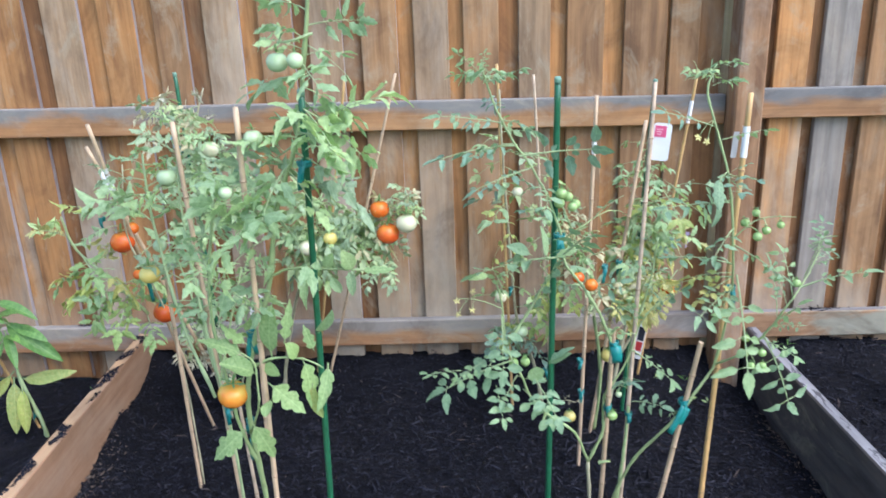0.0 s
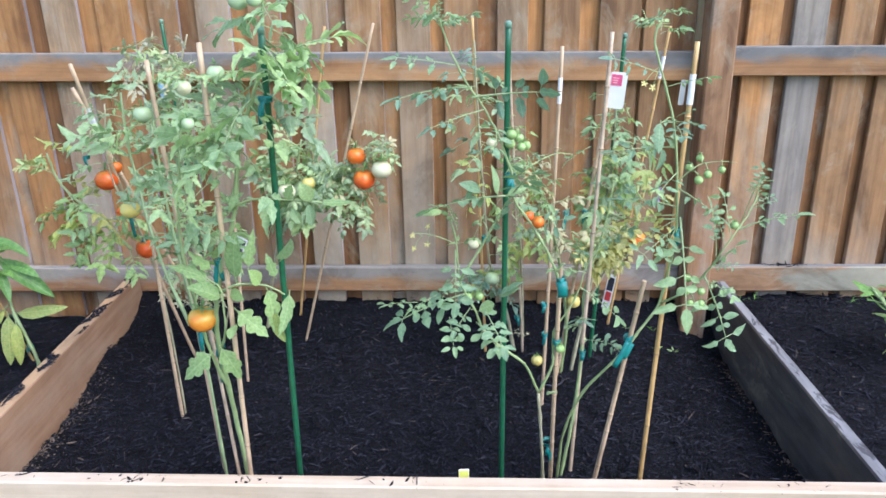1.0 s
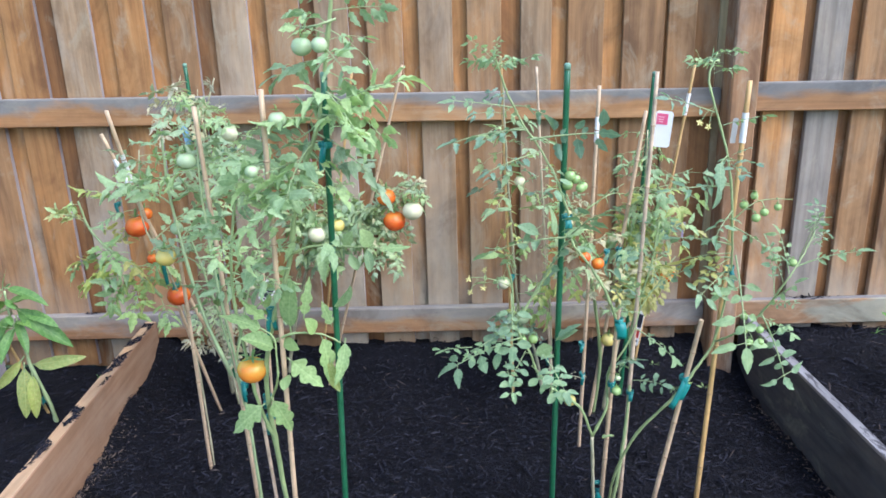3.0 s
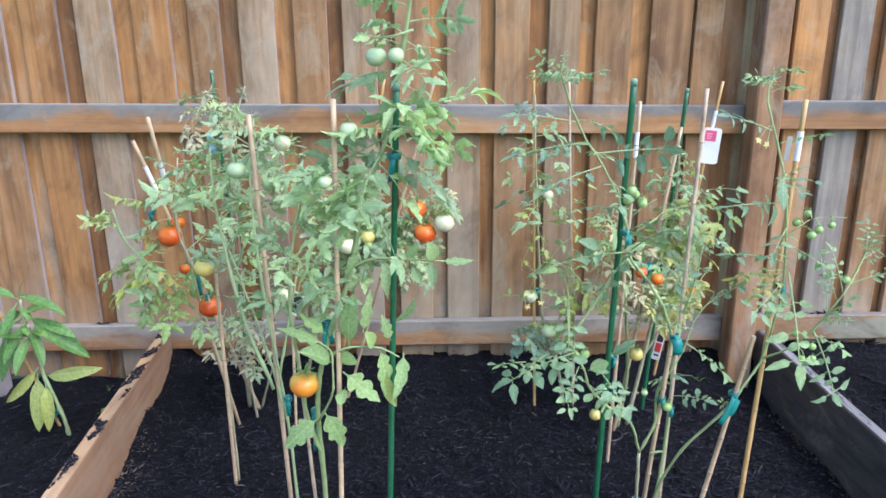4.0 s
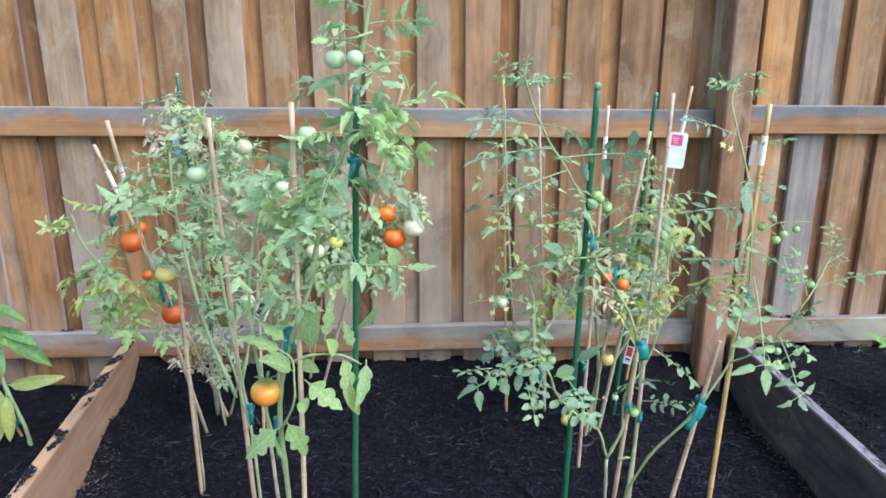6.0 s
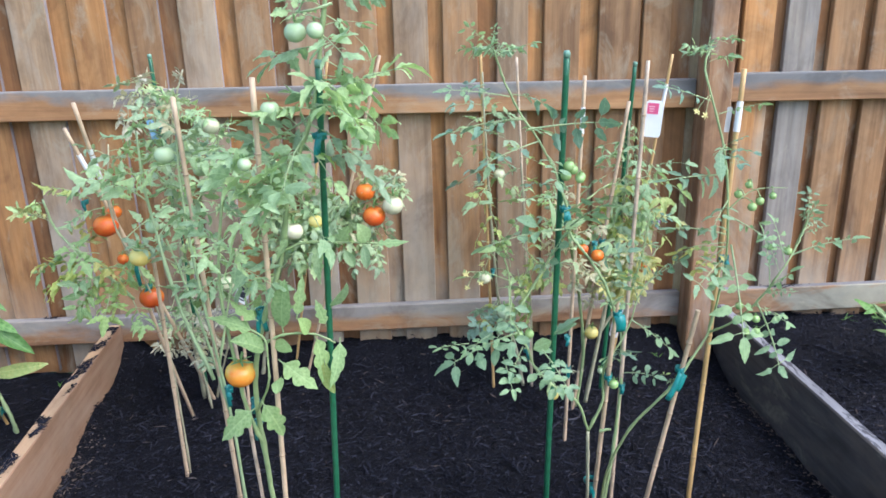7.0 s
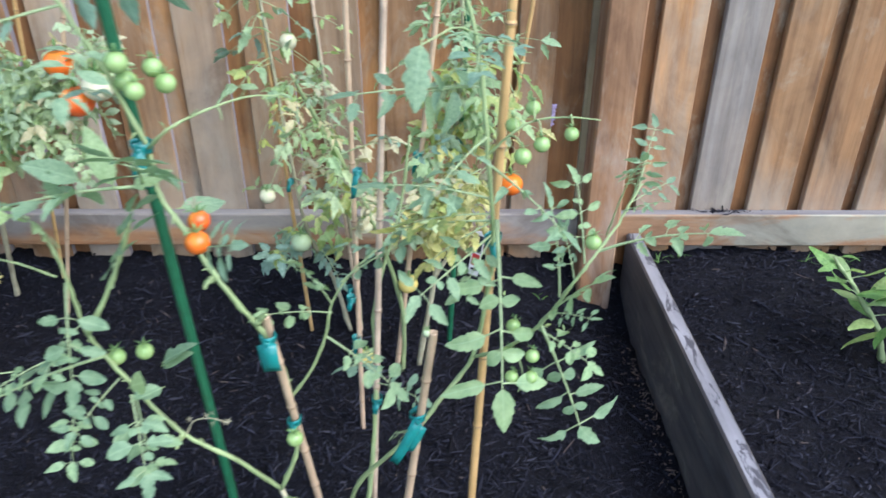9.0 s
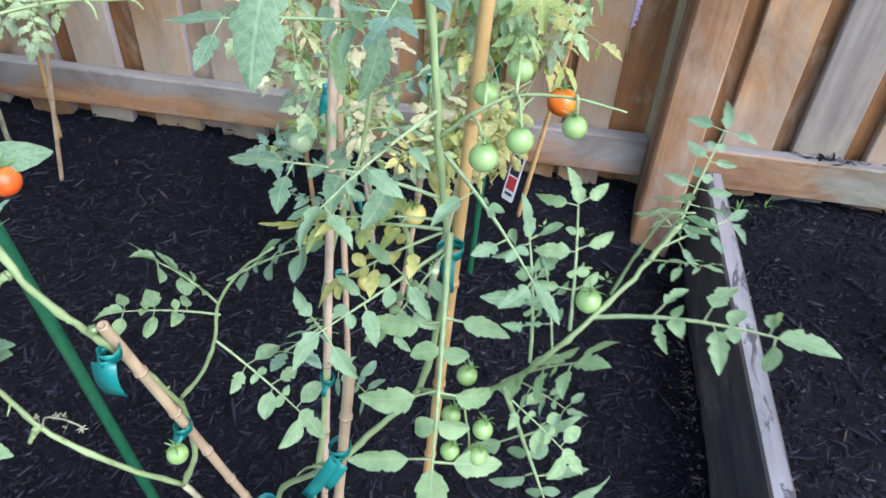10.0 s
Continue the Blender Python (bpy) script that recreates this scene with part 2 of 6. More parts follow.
stem_mat = plain("stem_green", (0.31, 0.40, 0.20), 0.55, 0.2, 25, 0, 0.3)
stem_pale = plain("stem_pale", (0.285, 0.37, 0.165), 0.6, 0.2, 25, 0, 0.3)
stem_dry = plain("stem_woody", (0.36, 0.34, 0.22), 0.7, 0.25, 25, 0, 0.4)
bamboo = plain("bamboo_tan", (0.51, 0.37, 0.24), 0.5, 0.22, 22, 0, 0.3)
bamboo_gold = plain("bamboo_gold", (0.52, 0.33, 0.135), 0.42, 0.2, 22, 0, 0.25)
bamboo_pink = plain("bamboo_weathered", (0.50, 0.38, 0.27), 0.6, 0.3, 30, 0, 0.4)
bamboo_node = plain("bamboo_node", (0.25, 0.16, 0.09), 0.6, 0.3, 40)
green_coat = plain("green_coating", (0.018, 0.115, 0.055), 0.32, 0.2, 60, 0, 0.2)
crumb_mat = plain("dry_soil", (0.13, 0.10, 0.08), 0.9, 0.4, 60)
green_cap = plain("pale_green_cap", (0.16, 0.30, 0.22), 0.45, 0.2, 60)
tie_mat = plain("teal_tie", (0.010, 0.185, 0.170), 0.32, 0.15, 40)
white_plastic = plain("white_plastic", (0.80, 0.79, 0.78), 0.4, 0.04, 20)
clear_plastic = plain("clear_plastic", (0.5, 0.49, 0.47), 0.25, 0.1, 30)
pink_print = plain("pink_print", (0.72, 0.10, 0.22), 0.45, 0.06, 40)
pink_pale = plain("pale_pink_print", (0.85, 0.5, 0.55), 0.45, 0.05, 40)
red_print = plain("red_print", (0.55, 0.05, 0.05), 0.45, 0.1, 40)
black_print = plain("black_print", (0.03, 0.03, 0.045), 0.45, 0.2, 40)
yellow_print = plain("yellow_print", (0.60, 0.63, 0.13), 0.5, 0.1, 40)
blue_plastic = plain("blue_plastic", (0.22, 0.42, 0.60), 0.4, 0.1, 40)
lilac = plain("petal_lilac", (0.42, 0.33, 0.5), 0.6, 0.15, 40)
petal = plain("petal_yellow", (0.60, 0.54, 0.20), 0.6, 0.15, 40)


def fruit_material(name, shoulder, cheek, rough=0.24):
    """Smooth skin: one colour round the stalk, another below, with a soft uneven border."""
    m, n, l, b = material(name)
    _, vec, rnd = coords(n, l, (1, 1, 1), 9.0)
    f = noise_tex(n, l, vec, 0.9, 2, 0.5)
    sep, tc = n.new("ShaderNodeSeparateXYZ"), n.new("ShaderNodeTexCoord")
    l.new(tc.outputs["Object"], sep.inputs[0])
    up = n.new("ShaderNodeMath")
    up.operation = "MULTIPLY_ADD"
    up.inputs[1].default_value = 0.28
    l.new(sep.outputs["Z"], up.inputs[0])
    l.new(f, up.inputs[2])
    r = ramp(n, [(0.48, cheek), (0.86, shoulder)])
    l.new(up.outputs[0], r.inputs["Fac"])
    fine = noise_tex(n, l, vec, 40.0, 2)
    rf = ramp(n, [(0.35, (0.94, 0.94, 0.92)), (0.65, (1.04, 1.04, 1.04))])
    l.new(fine, rf.inputs["Fac"])
    l.new(mix(n, l, 1.0, r.outputs["Color"], rf.outputs["Color"], "MULTIPLY"), b.inputs["Base Color"])
    b.inputs["Roughness"].default_value = rough
    b.inputs["Subsurface Weight"].default_value = 0.1
    b.inputs["Subsurface Radius"].default_value = (0.01, 0.006, 0.003)
    return m


FRUIT = {
    "red": fruit_material("tomato_red", (0.74, 0.27, 0.04), (0.72, 0.105, 0.02)),
    "orange": fruit_material("tomato_orange", (0.76, 0.26, 0.03), (0.75, 0.155, 0.02)),
    "ripening": fruit_material("tomato_ripening", (0.62, 0.45, 0.08), (0.74, 0.24, 0.03)),
    "yellow": fruit_material("tomato_yellow", (0.58, 0.55, 0.20), (0.70, 0.55, 0.16)),
    "white": fruit_material("tomato_cream", (0.50, 0.56, 0.32), (0.64, 0.62, 0.42)),
    "green": fruit_material("tomato_green", (0.34, 0.47, 0.24), (0.45, 0.56, 0.34)),
    "unripe": fruit_material("tomato_unripe", (0.21, 0.35, 0.105), (0.31, 0.45, 0.175)),
}
calyx_mat = plain("calyx_green", (0.14, 0.26, 0.08), 0.55, 0.15, 30)


def mulch_material():
    m, n, l, b = material("black_mulch")
    _, vec, rnd = coords(n, l, (1, 1, 1), 0.0)
    f = noise_tex(n, l, vec, 55.0, 6, 0.7)
    r = ramp(n, [(0.3, (0.0014, 0.0015, 0.0026)), (0.55, (0.0045, 0.0048, 0.0084)), (0.8, (0.0108, 0.0114, 0.0182))])
    l.new(f, r.inputs["Fac"])
    f2 = noise_tex(n, l, vec, 4.0, 4, 0.6)
    r2 = ramp(n, [(0.35, (0.75, 0.75, 0.78)), (0.7, (1.35, 1.3, 1.25))])
    l.new(f2, r2.inputs["Fac"])
    l.new(mix(n, l, 1.0, r.outputs["Color"], r2.outputs["Color"], "MULTIPLY"), b.inputs["Base Color"])
    b.inputs["Roughness"].default_value = 0.85
    b.inputs["Specular IOR Level"].default_value = 0.2
    bump(n, l, f, 0.9, 0.012, b)
    return m


def shred_material():
    m, n, l, b = material("mulch_shreds")
    g = n.new("ShaderNodeNewGeometry")
    r = ramp(n, [(0.0, (0.0018, 0.0019, 0.0030)), (0.4, (0.0082, 0.0088, 0.0144)), (0.85, (0.0222, 0.0235, 0.0350)), (0.98, (0.037, 0.038, 0.050)), (1.0, (0.090, 0.070, 0.058))])
    l.new(g.outputs["Random Per Island"], r.inputs["Fac"])
    l.new(r.outputs["Color"], b.inputs["Base Color"])
    b.inputs["Roughness"].default_value = 0.8
    b.inputs["Specular IOR Level"].default_value = 0.15
    return m


def ground_material():
    m, n, l, b = material("lawn_ground")
    _, vec, rnd = coords(n, l, (1, 1, 1), 0.0)
    f = noise_tex(n, l, vec, 6.0, 6, 0.7)
    r = ramp(n, [(0.3, (0.03, 0.055, 0.018)), (0.6, (0.06, 0.10, 0.03)), (0.8, (0.11, 0.12, 0.05))])
    l.new(f, r.inputs["Fac"])
    l.new(r.outputs["Color"], b.inputs["Base Color"])
    b.inputs["Roughness"].default_value = 0.9
    bump(n, l, f, 0.6, 0.02, b)
    return m


mulch_mat, shred_mat, ground_mat = mulch_material(), shred_material(), ground_material()


# ---- building helpers ----
class Shape:
    """Collects vertices and faces; each face has a material slot."""

    def __init__(self):
        self.v, self.f, self.m, self.uv = [], [], [], {}

    def add(self, verts, faces, slot=0, uvs=None):
        k = len(self.v)
        if uvs:
            for i, q in enumerate(uvs):
                self.uv[k + i] = q
        self.v += [tuple(p) for p in verts]
        self.f += [tuple(i + k for i in q) for q in faces]
        self.m += [slot] * len(faces)

    def box(self, lo, hi, slot=0, bevel=0.004):
        """A box with chamfered edges."""
        (x0, y0, z0), (x1, y1, z1) = lo, hi
        b = min(bevel, (x1 - x0) / 3, (y1 - y0) / 3, (z1 - z0) / 3)
        vs, idx = [], {}
        for sx in (0, 1):
            for sy in (0, 1):
                for sz in (0, 1):
                    c = (x1 if sx else x0, y1 if sy else y0, z1 if sz else z0)
                    sg = (-1 if sx else 1, -1 if sy else 1, -1 if sz else 1)
                    for a in range(3):
                        p = [c[i] + (0 if i == a else sg[i] * b) for i in range(3)]
                        idx[(sx, sy, sz, a)] = len(vs)
                        vs.append(p)
        fs = []
        for a in range(3):
            for s in (0, 1):
                o = [i for i in range(3) if i != a]
                ring = []
                for p, q in ((0, 0), (1, 0), (1, 1), (0, 1)):
                    k = [0, 0, 0]
                    k[a], k[o[0]], k[o[1]] = s, p, q
                    ring.append(idx[(*k, a)])
                fs.append(ring)
        for a in range(3):
            o = [i for i in range(3) if i != a]
            for p in (0, 1):
                for q in (0, 1):
                    k0, k1 = [0, 0, 0], [0, 0, 0]
                    k0[a], k1[a] = 0, 1
                    k0[o[0]] = k1[o[0]] = p
                    k0[o[1]] = k1[o[1]] = q
                    fs.append([idx[(*k0, o[0])], idx[(*k1, o[0])], idx[(*k1, o[1])], idx[(*k0, o[1])]])
        for sx in (0, 1):
            for sy in (0, 1):
                for sz in (0, 1):
                    fs.append([idx[(sx, sy, sz, a)] for a in range(3)])
        self.add(vs, fs, slot)

    def tube(self, pts, radii, sides=6, slot=0, cap=True):
        pts = [Vector(p) for p in pts]
        vs, fs = [], []
        ref = Vector((0.31, 0.9, 0.2)).normalized()
        for i, p in enumerate(pts):
            d = (pts[min(i + 1, len(pts) - 1)] - pts[max(i - 1, 0)]).normalized()
            u = d.cross(ref)
            if u.length < 0.1:
                u = d.cross(Vector((1, 0, 0.1)))
            u.normalize()
            w = d.cross(u)
            for k in range(sides):
                a = 2 * math.pi * k / sides
                vs.append(p + (u * math.cos(a) + w * math.sin(a)) * radii[i])
        for i in range(len(pts) - 1):
            for k in range(sides):
                a, b = i * sides + k, i * sides + (k + 1) % sides
                fs.append((a, b, b + sides, a + sides))
        if cap:
            fs.append(tuple(range(sides))[::-1])
            fs.append(tuple(range(len(vs) - sides, len(vs))))
        self.add(vs, fs, slot)

    def mesh(self, name, mats, smooth=True):
        me = bpy.data.meshes.new(name)
        me.from_pydata(self.v, [], self.f)
        for m in mats:
            me.materials.append(m)
        if self.uv:
            layer = me.uv_layers.new(name="blade")
            flat_uv = []
            for lp in me.loops:
                flat_uv += self.uv.get(lp.vertex_index, (0.5, 0.5))
            layer.data.foreach_set("uv", flat_uv)
        me.polygons.foreach_set("material_index", self.m)
        me.polygons.foreach_set("use_smooth", [smooth] * len(self.f))
        bm = bmesh.new()
        bm.from_mesh(me)
        bmesh.ops.recalc_face_normals(bm, faces=bm.faces)
        bm.to_mesh(me)
        bm.free()
        me.update()
        return me


def attach(ob, parent):
    """Makes ob, placed in the world, a part of parent."""
    ob.parent = parent
    chain, p = Matrix(), parent
    while p is not None:
        chain = p.matrix_basis @ chain if p.parent is None else p.matrix_parent_inverse @ p.matrix_basis @ chain
        p = p.parent
    ob.matrix_parent_inverse = chain.inverted()
    return ob


def part(name, me, parent, label="", m=None):
    ob = new(name, me)
    if m is not None:
        ob.matrix_basis = m
    attach(ob, parent)
    return tagged(ob, label)


def thing(name, at, label, category, group="", kind=""):
    ob = new(name)
    ob.matrix_basis = Matrix.Translation(at)
    ob.empty_display_size = 0.05
    return tagged(ob, label, category, group, kind)


def solid(name, me, label, category, group="", kind=""):
    return tagged(new(name, me), label, category, group, kind)


def curve(pts, per=6):
    """A smooth line through the points."""
    P = [Vector(p) for p in pts]
    if len(P) < 3:
        return [P[0].lerp(P[-1], i / per) for i in range(per + 1)]
    Q = [P[0] * 2 - P[1]] + P + [P[-1] * 2 - P[-2]]
    out = []
    for i in range(1, len(Q) - 2):
        a, b, c, d = Q[i - 1:i + 3]
        for k in range(per):
            t = k / per
            out.append(0.5 * ((2 * b) + (c - a) * t + (2 * a - 5 * b + 4 * c - d) * t * t + (3 * b - a - 3 * c + d) * t ** 3))
    out.append(P[-1])
    return out


def along(line, t):
    k = t * (len(line) - 1)
    i = min(int(k), len(line) - 2)
    return line[i].lerp(line[i + 1], k - i), (line[i + 1] - line[i]).normalized()


def smooth01(a, b, x):
    t = max(0.0, min(1.0, (x - a) / (b - a)))
    return t * t * (3 - 2 * t)


# ---- the plan, in metres ----
RAIL_Y, BOARD_Y, BACK_Y = 3.345, 3.384, 3.412      # faces of the rails, of the near boards, of the far boards
POST_Y = 3.252
BED_L, BED_R, BED_F, BED_TOP = -0.693, 1.731, 2.003, 0.517   # inner faces of the bed, top of its boards


BED_TOP_R = 0.488                                  # top of the dark board
LEAN_L = 0.062                                     # the left board runs a little askew


def soil_z(x, y):
    n = noise.noise(Vector((x * 2.2, y * 2.2, 0.3))) * 0.016 + noise.noise(Vector((x * 8, y * 8, 4.1))) * 0.016 + noise.noise(Vector((x * 24, y * 24, 7.1))) * 0.011 + noise.noise(Vector((x * 62, y * 62, 1.7))) * 0.006
    inner = BED_L + LEAN_L * (3.3 - y)
    if x > BED_R + 0.032:
        base = 0.345 + 0.055 * smooth01(2.9, 3.38, y)
    elif x < inner - 0.02:
        base = 0.262 + 0.02 * smooth01(3.0, 3.38, y)
    else:
        bank = 0.034 + 0.055 * smooth01(2.55, 3.0, y)
        base = 0.266 + 0.105 * smooth01(3.16, 3.40, y) + bank * (1 - smooth01(inner, inner + 0.15, x)) - 0.036 * smooth01(BED_R - 0.16, BED_R - 0.02, x)
    return base + n


# ---- ground, soil, fence, beds ----
def build_ground():
    s = Shape()
    s.add([(-400, -400, 0), (400, -400, 0), (400, 400, 0), (-400, 400, 0)], [(0, 1, 2, 3)])
    solid("ground", s.mesh("ground", [ground_mat]), "short green lawn around the raised beds", "lawn", kind="structure")


def sheet(name, x0, x1, y0, y1, step, label):
    nx, ny = int((x1 - x0) / step), int((y1 - y0) / step)
    vs = []
    for j in range(ny + 1):
        for i in range(nx + 1):
            x, y = x0 + (x1 - x0) * i / nx, y0 + (y1 - y0) * j / ny
            vs.append((x, y, soil_z(min(max(x, x0 + 0.001), x1 - 0.001), y)))
    fs = [(j * (nx + 1) + i, j * (nx + 1) + i + 1, (j + 1) * (nx + 1) + i + 1, (j + 1) * (nx + 1) + i) for j in range(ny) for i in range(nx)]
    me = bpy.data.meshes.new(name)
    me.from_pydata(vs, [], fs)
    me.materials.append(mulch_mat)
    me.polygons.foreach_set("use_smooth", [True] * len(fs))
    return solid(name, me, label, "mulch", kind="structure")


def shreds(name, n, area, height, lengths, label, seed, lift=0.010, mat=None):
    """Loose splinters of bark, joined into one mesh."""
    rng = random.Random(seed)
    vs, fs = [], []
    for _ in range(n):
        x, y = area(rng)
        z = height(x, y) + rng.uniform(-0.002, lift)
        L, w = rng.uniform(*lengths) * rng.choice((0.3, 0.45, 0.7, 1.0, 1.9)), rng.choice((0.0005, 0.0006, 0.0008, 0.0010, 0.0015, 0.0022, 0.0038))
        a, tilt, bend = rng.uniform(0, math.tau), rng.gauss(0, 0.24), rng.gauss(0, 0.5)
        d = Vector((math.cos(a) * math.cos(tilt), math.sin(a) * math.cos(tilt), math.sin(tilt)))
        u = Vector((-math.sin(a), math.cos(a), 0))
        up = d.cross(u)
        c = Vector((x, y, z))
        k = len(vs)
        vs.append(c - d * L / 2)
        for t in (-0.22, 0.25):
            q = c + d * (L * t) + u * (bend * L * (0.25 - t * t))
            vs += [q + u * w, q - u * w * 0.8, q + up * w * rng.uniform(0.4, 1.0)]
        vs.append(c + d * L / 2 + u * (bend * L * 0.1))
        for i in range(3):
            j = (i + 1) % 3
            fs += [(k, k + 1 + j, k + 1 + i), (k + 1 + i, k + 1 + j, k + 4 + j, k + 4 + i), (k + 7, k + 4 + i, k + 4 + j)]
    me = bpy.data.meshes.new(name)
    me.from_pydata([tuple(v) for v in vs], [], fs)
    me.materials.append(mat or shred_mat)
    return solid(name, me, label, "mulch", kind="stuff")


def build_soil():
    sheet("soil_bed_middle", BED_L - 0.01, BED_R + 0.031, BED_F - 0.01, 3.42, 0.014, "dark shredded bark mulch filling the middle bed")
    sheet("soil_bed_left", -3.2, BED_L - 0.035, 1.9, 3.42, 0.04, "dark shredded bark mulch in the neighbouring bed")
    sheet("soil_bed_right", BED_R + 0.035, 4.2, 1.9, 3.42, 0.04, "dark shredded bark mulch in the bed past the dark board")
    shreds("mulch_shreds", 52000, lambda r: (r.uniform(BED_L + 0.01, BED_R - 0.01), r.uniform(BED_F + 0.01, 3.38)), soil_z, (0.010, 0.036), "loose black bark splinters over the middle bed", 1)
    shreds("mulch_shreds", 7000, lambda r: (r.uniform(-1.75, BED_L - 0.06), r.uniform(2.2, 3.38)), soil_z, (0.010, 0.036), "loose black bark splinters in the neighbouring bed", 2)
    shreds("mulch_shreds", 17000, lambda r: (r.uniform(BED_R + 0.06, 2.75), r.uniform(2.15, 3.38)), soil_z, (0.010, 0.036), "loose black bark splinters past the dark board", 3)

    def on_board(r):
        for _ in range(40):
            y = r.uniform(2.05, 3.31)
            x = BED_L - 0.022 + LEAN_L * (3.30 - y) + r.uniform(-0.019, 0.019)
            if noise.noise(Vector((x * 34.0, y * 11.0, 2.0))) + 0.25 * (y - 2.9) > 0.08:
                break
        return x, y

    shreds("bark_crumbs", 1700, on_board, lambda x, y: BED_TOP + 0.001, (0.006, 0.018), "black bark crumbs lying along the pale bed board", 4, 0.002)
    shreds("bark_crumbs", 90, lambda r: (r.choice((-0.45, -0.1, 0.2, 0.55, 1.25, 1.5)) + r.gauss(0, 0.05), BED_F - 0.022 + r.gauss(0, 0.011)), lambda x, y: BED_TOP + 0.001, (0.008, 0.03), "black bark crumbs on the front board", 5, 0.002)
    shreds("bark_crumbs", 90, lambda r: (2.03 + r.gauss(0, 0.045), RAIL_Y + 0.022 + r.gauss(0, 0.006)), lambda x, y: 0.547, (0.008, 0.026), "black bark crumbs on the low fence rail", 6, 0.005)
    shreds("soil_crumbs", 300, lambda r: (BED_R - 0.012 + 0.016 * (3.3 - (yy := r.uniform(2.1, 3.1))) - abs(r.gauss(0, 0.022)), yy), lambda x, y: soil_z(x, y) + 0.006, (0.006, 0.020), "dry brown soil crumbs along the dark board", 8, 0.012, crumb_mat)
    shreds("soil_crumbs", 330, lambda r: (BED_L + 0.010 + LEAN_L * (3.3 - (yy := r.uniform(2.1, 2.85))) + abs(r.gauss(0, 0.03)), yy), lambda x, y: soil_z(x, y) + 0.005, (0.006, 0.018), "dry brown soil crumbs along the pale board", 9, 0.010, crumb_mat)
    shreds("bark_crumbs", 60, lambda r: (r.choice((-0.98, -0.3)) + r.gauss(0, 0.02), RAIL_Y + 0.02 + r.gauss(0, 0.006)), lambda x, y: 0.547, (0.008, 0.026), "black bark crumbs on the low fence rail", 7, 0.004)


def board_mesh(name, w, thick, h, mats, edge=False):
    s = Shape()
    s.box((-w / 2, -thick / 2, -h / 2), (w / 2, thick / 2, h / 2), 0, 0.003)
    # right side only: light from the right painted in as a paler wood
    if edge:
        s.m[1] = 1
    return s.mesh(name, mats, False)


olive_wood = wood("cedar_mossy", ((0.20, 0.165, 0.095), (0.31, 0.27, 0.165), (0.40, 0.35, 0.23)), (0.24, 0.17, 0.10), (0.5, 0.7), 2, mottle=0.6)
# lilac-grey edge colour with the highlight of right-hand light put in
lit_edge_wood = wood("cedar_edge_lit", ((0.24, 0.205, 0.205), (0.34, 0.30, 0.31), (0.43, 0.395, 0.42)), (0.40, 0.37, 0.41), (0.4, 0.7), 2)


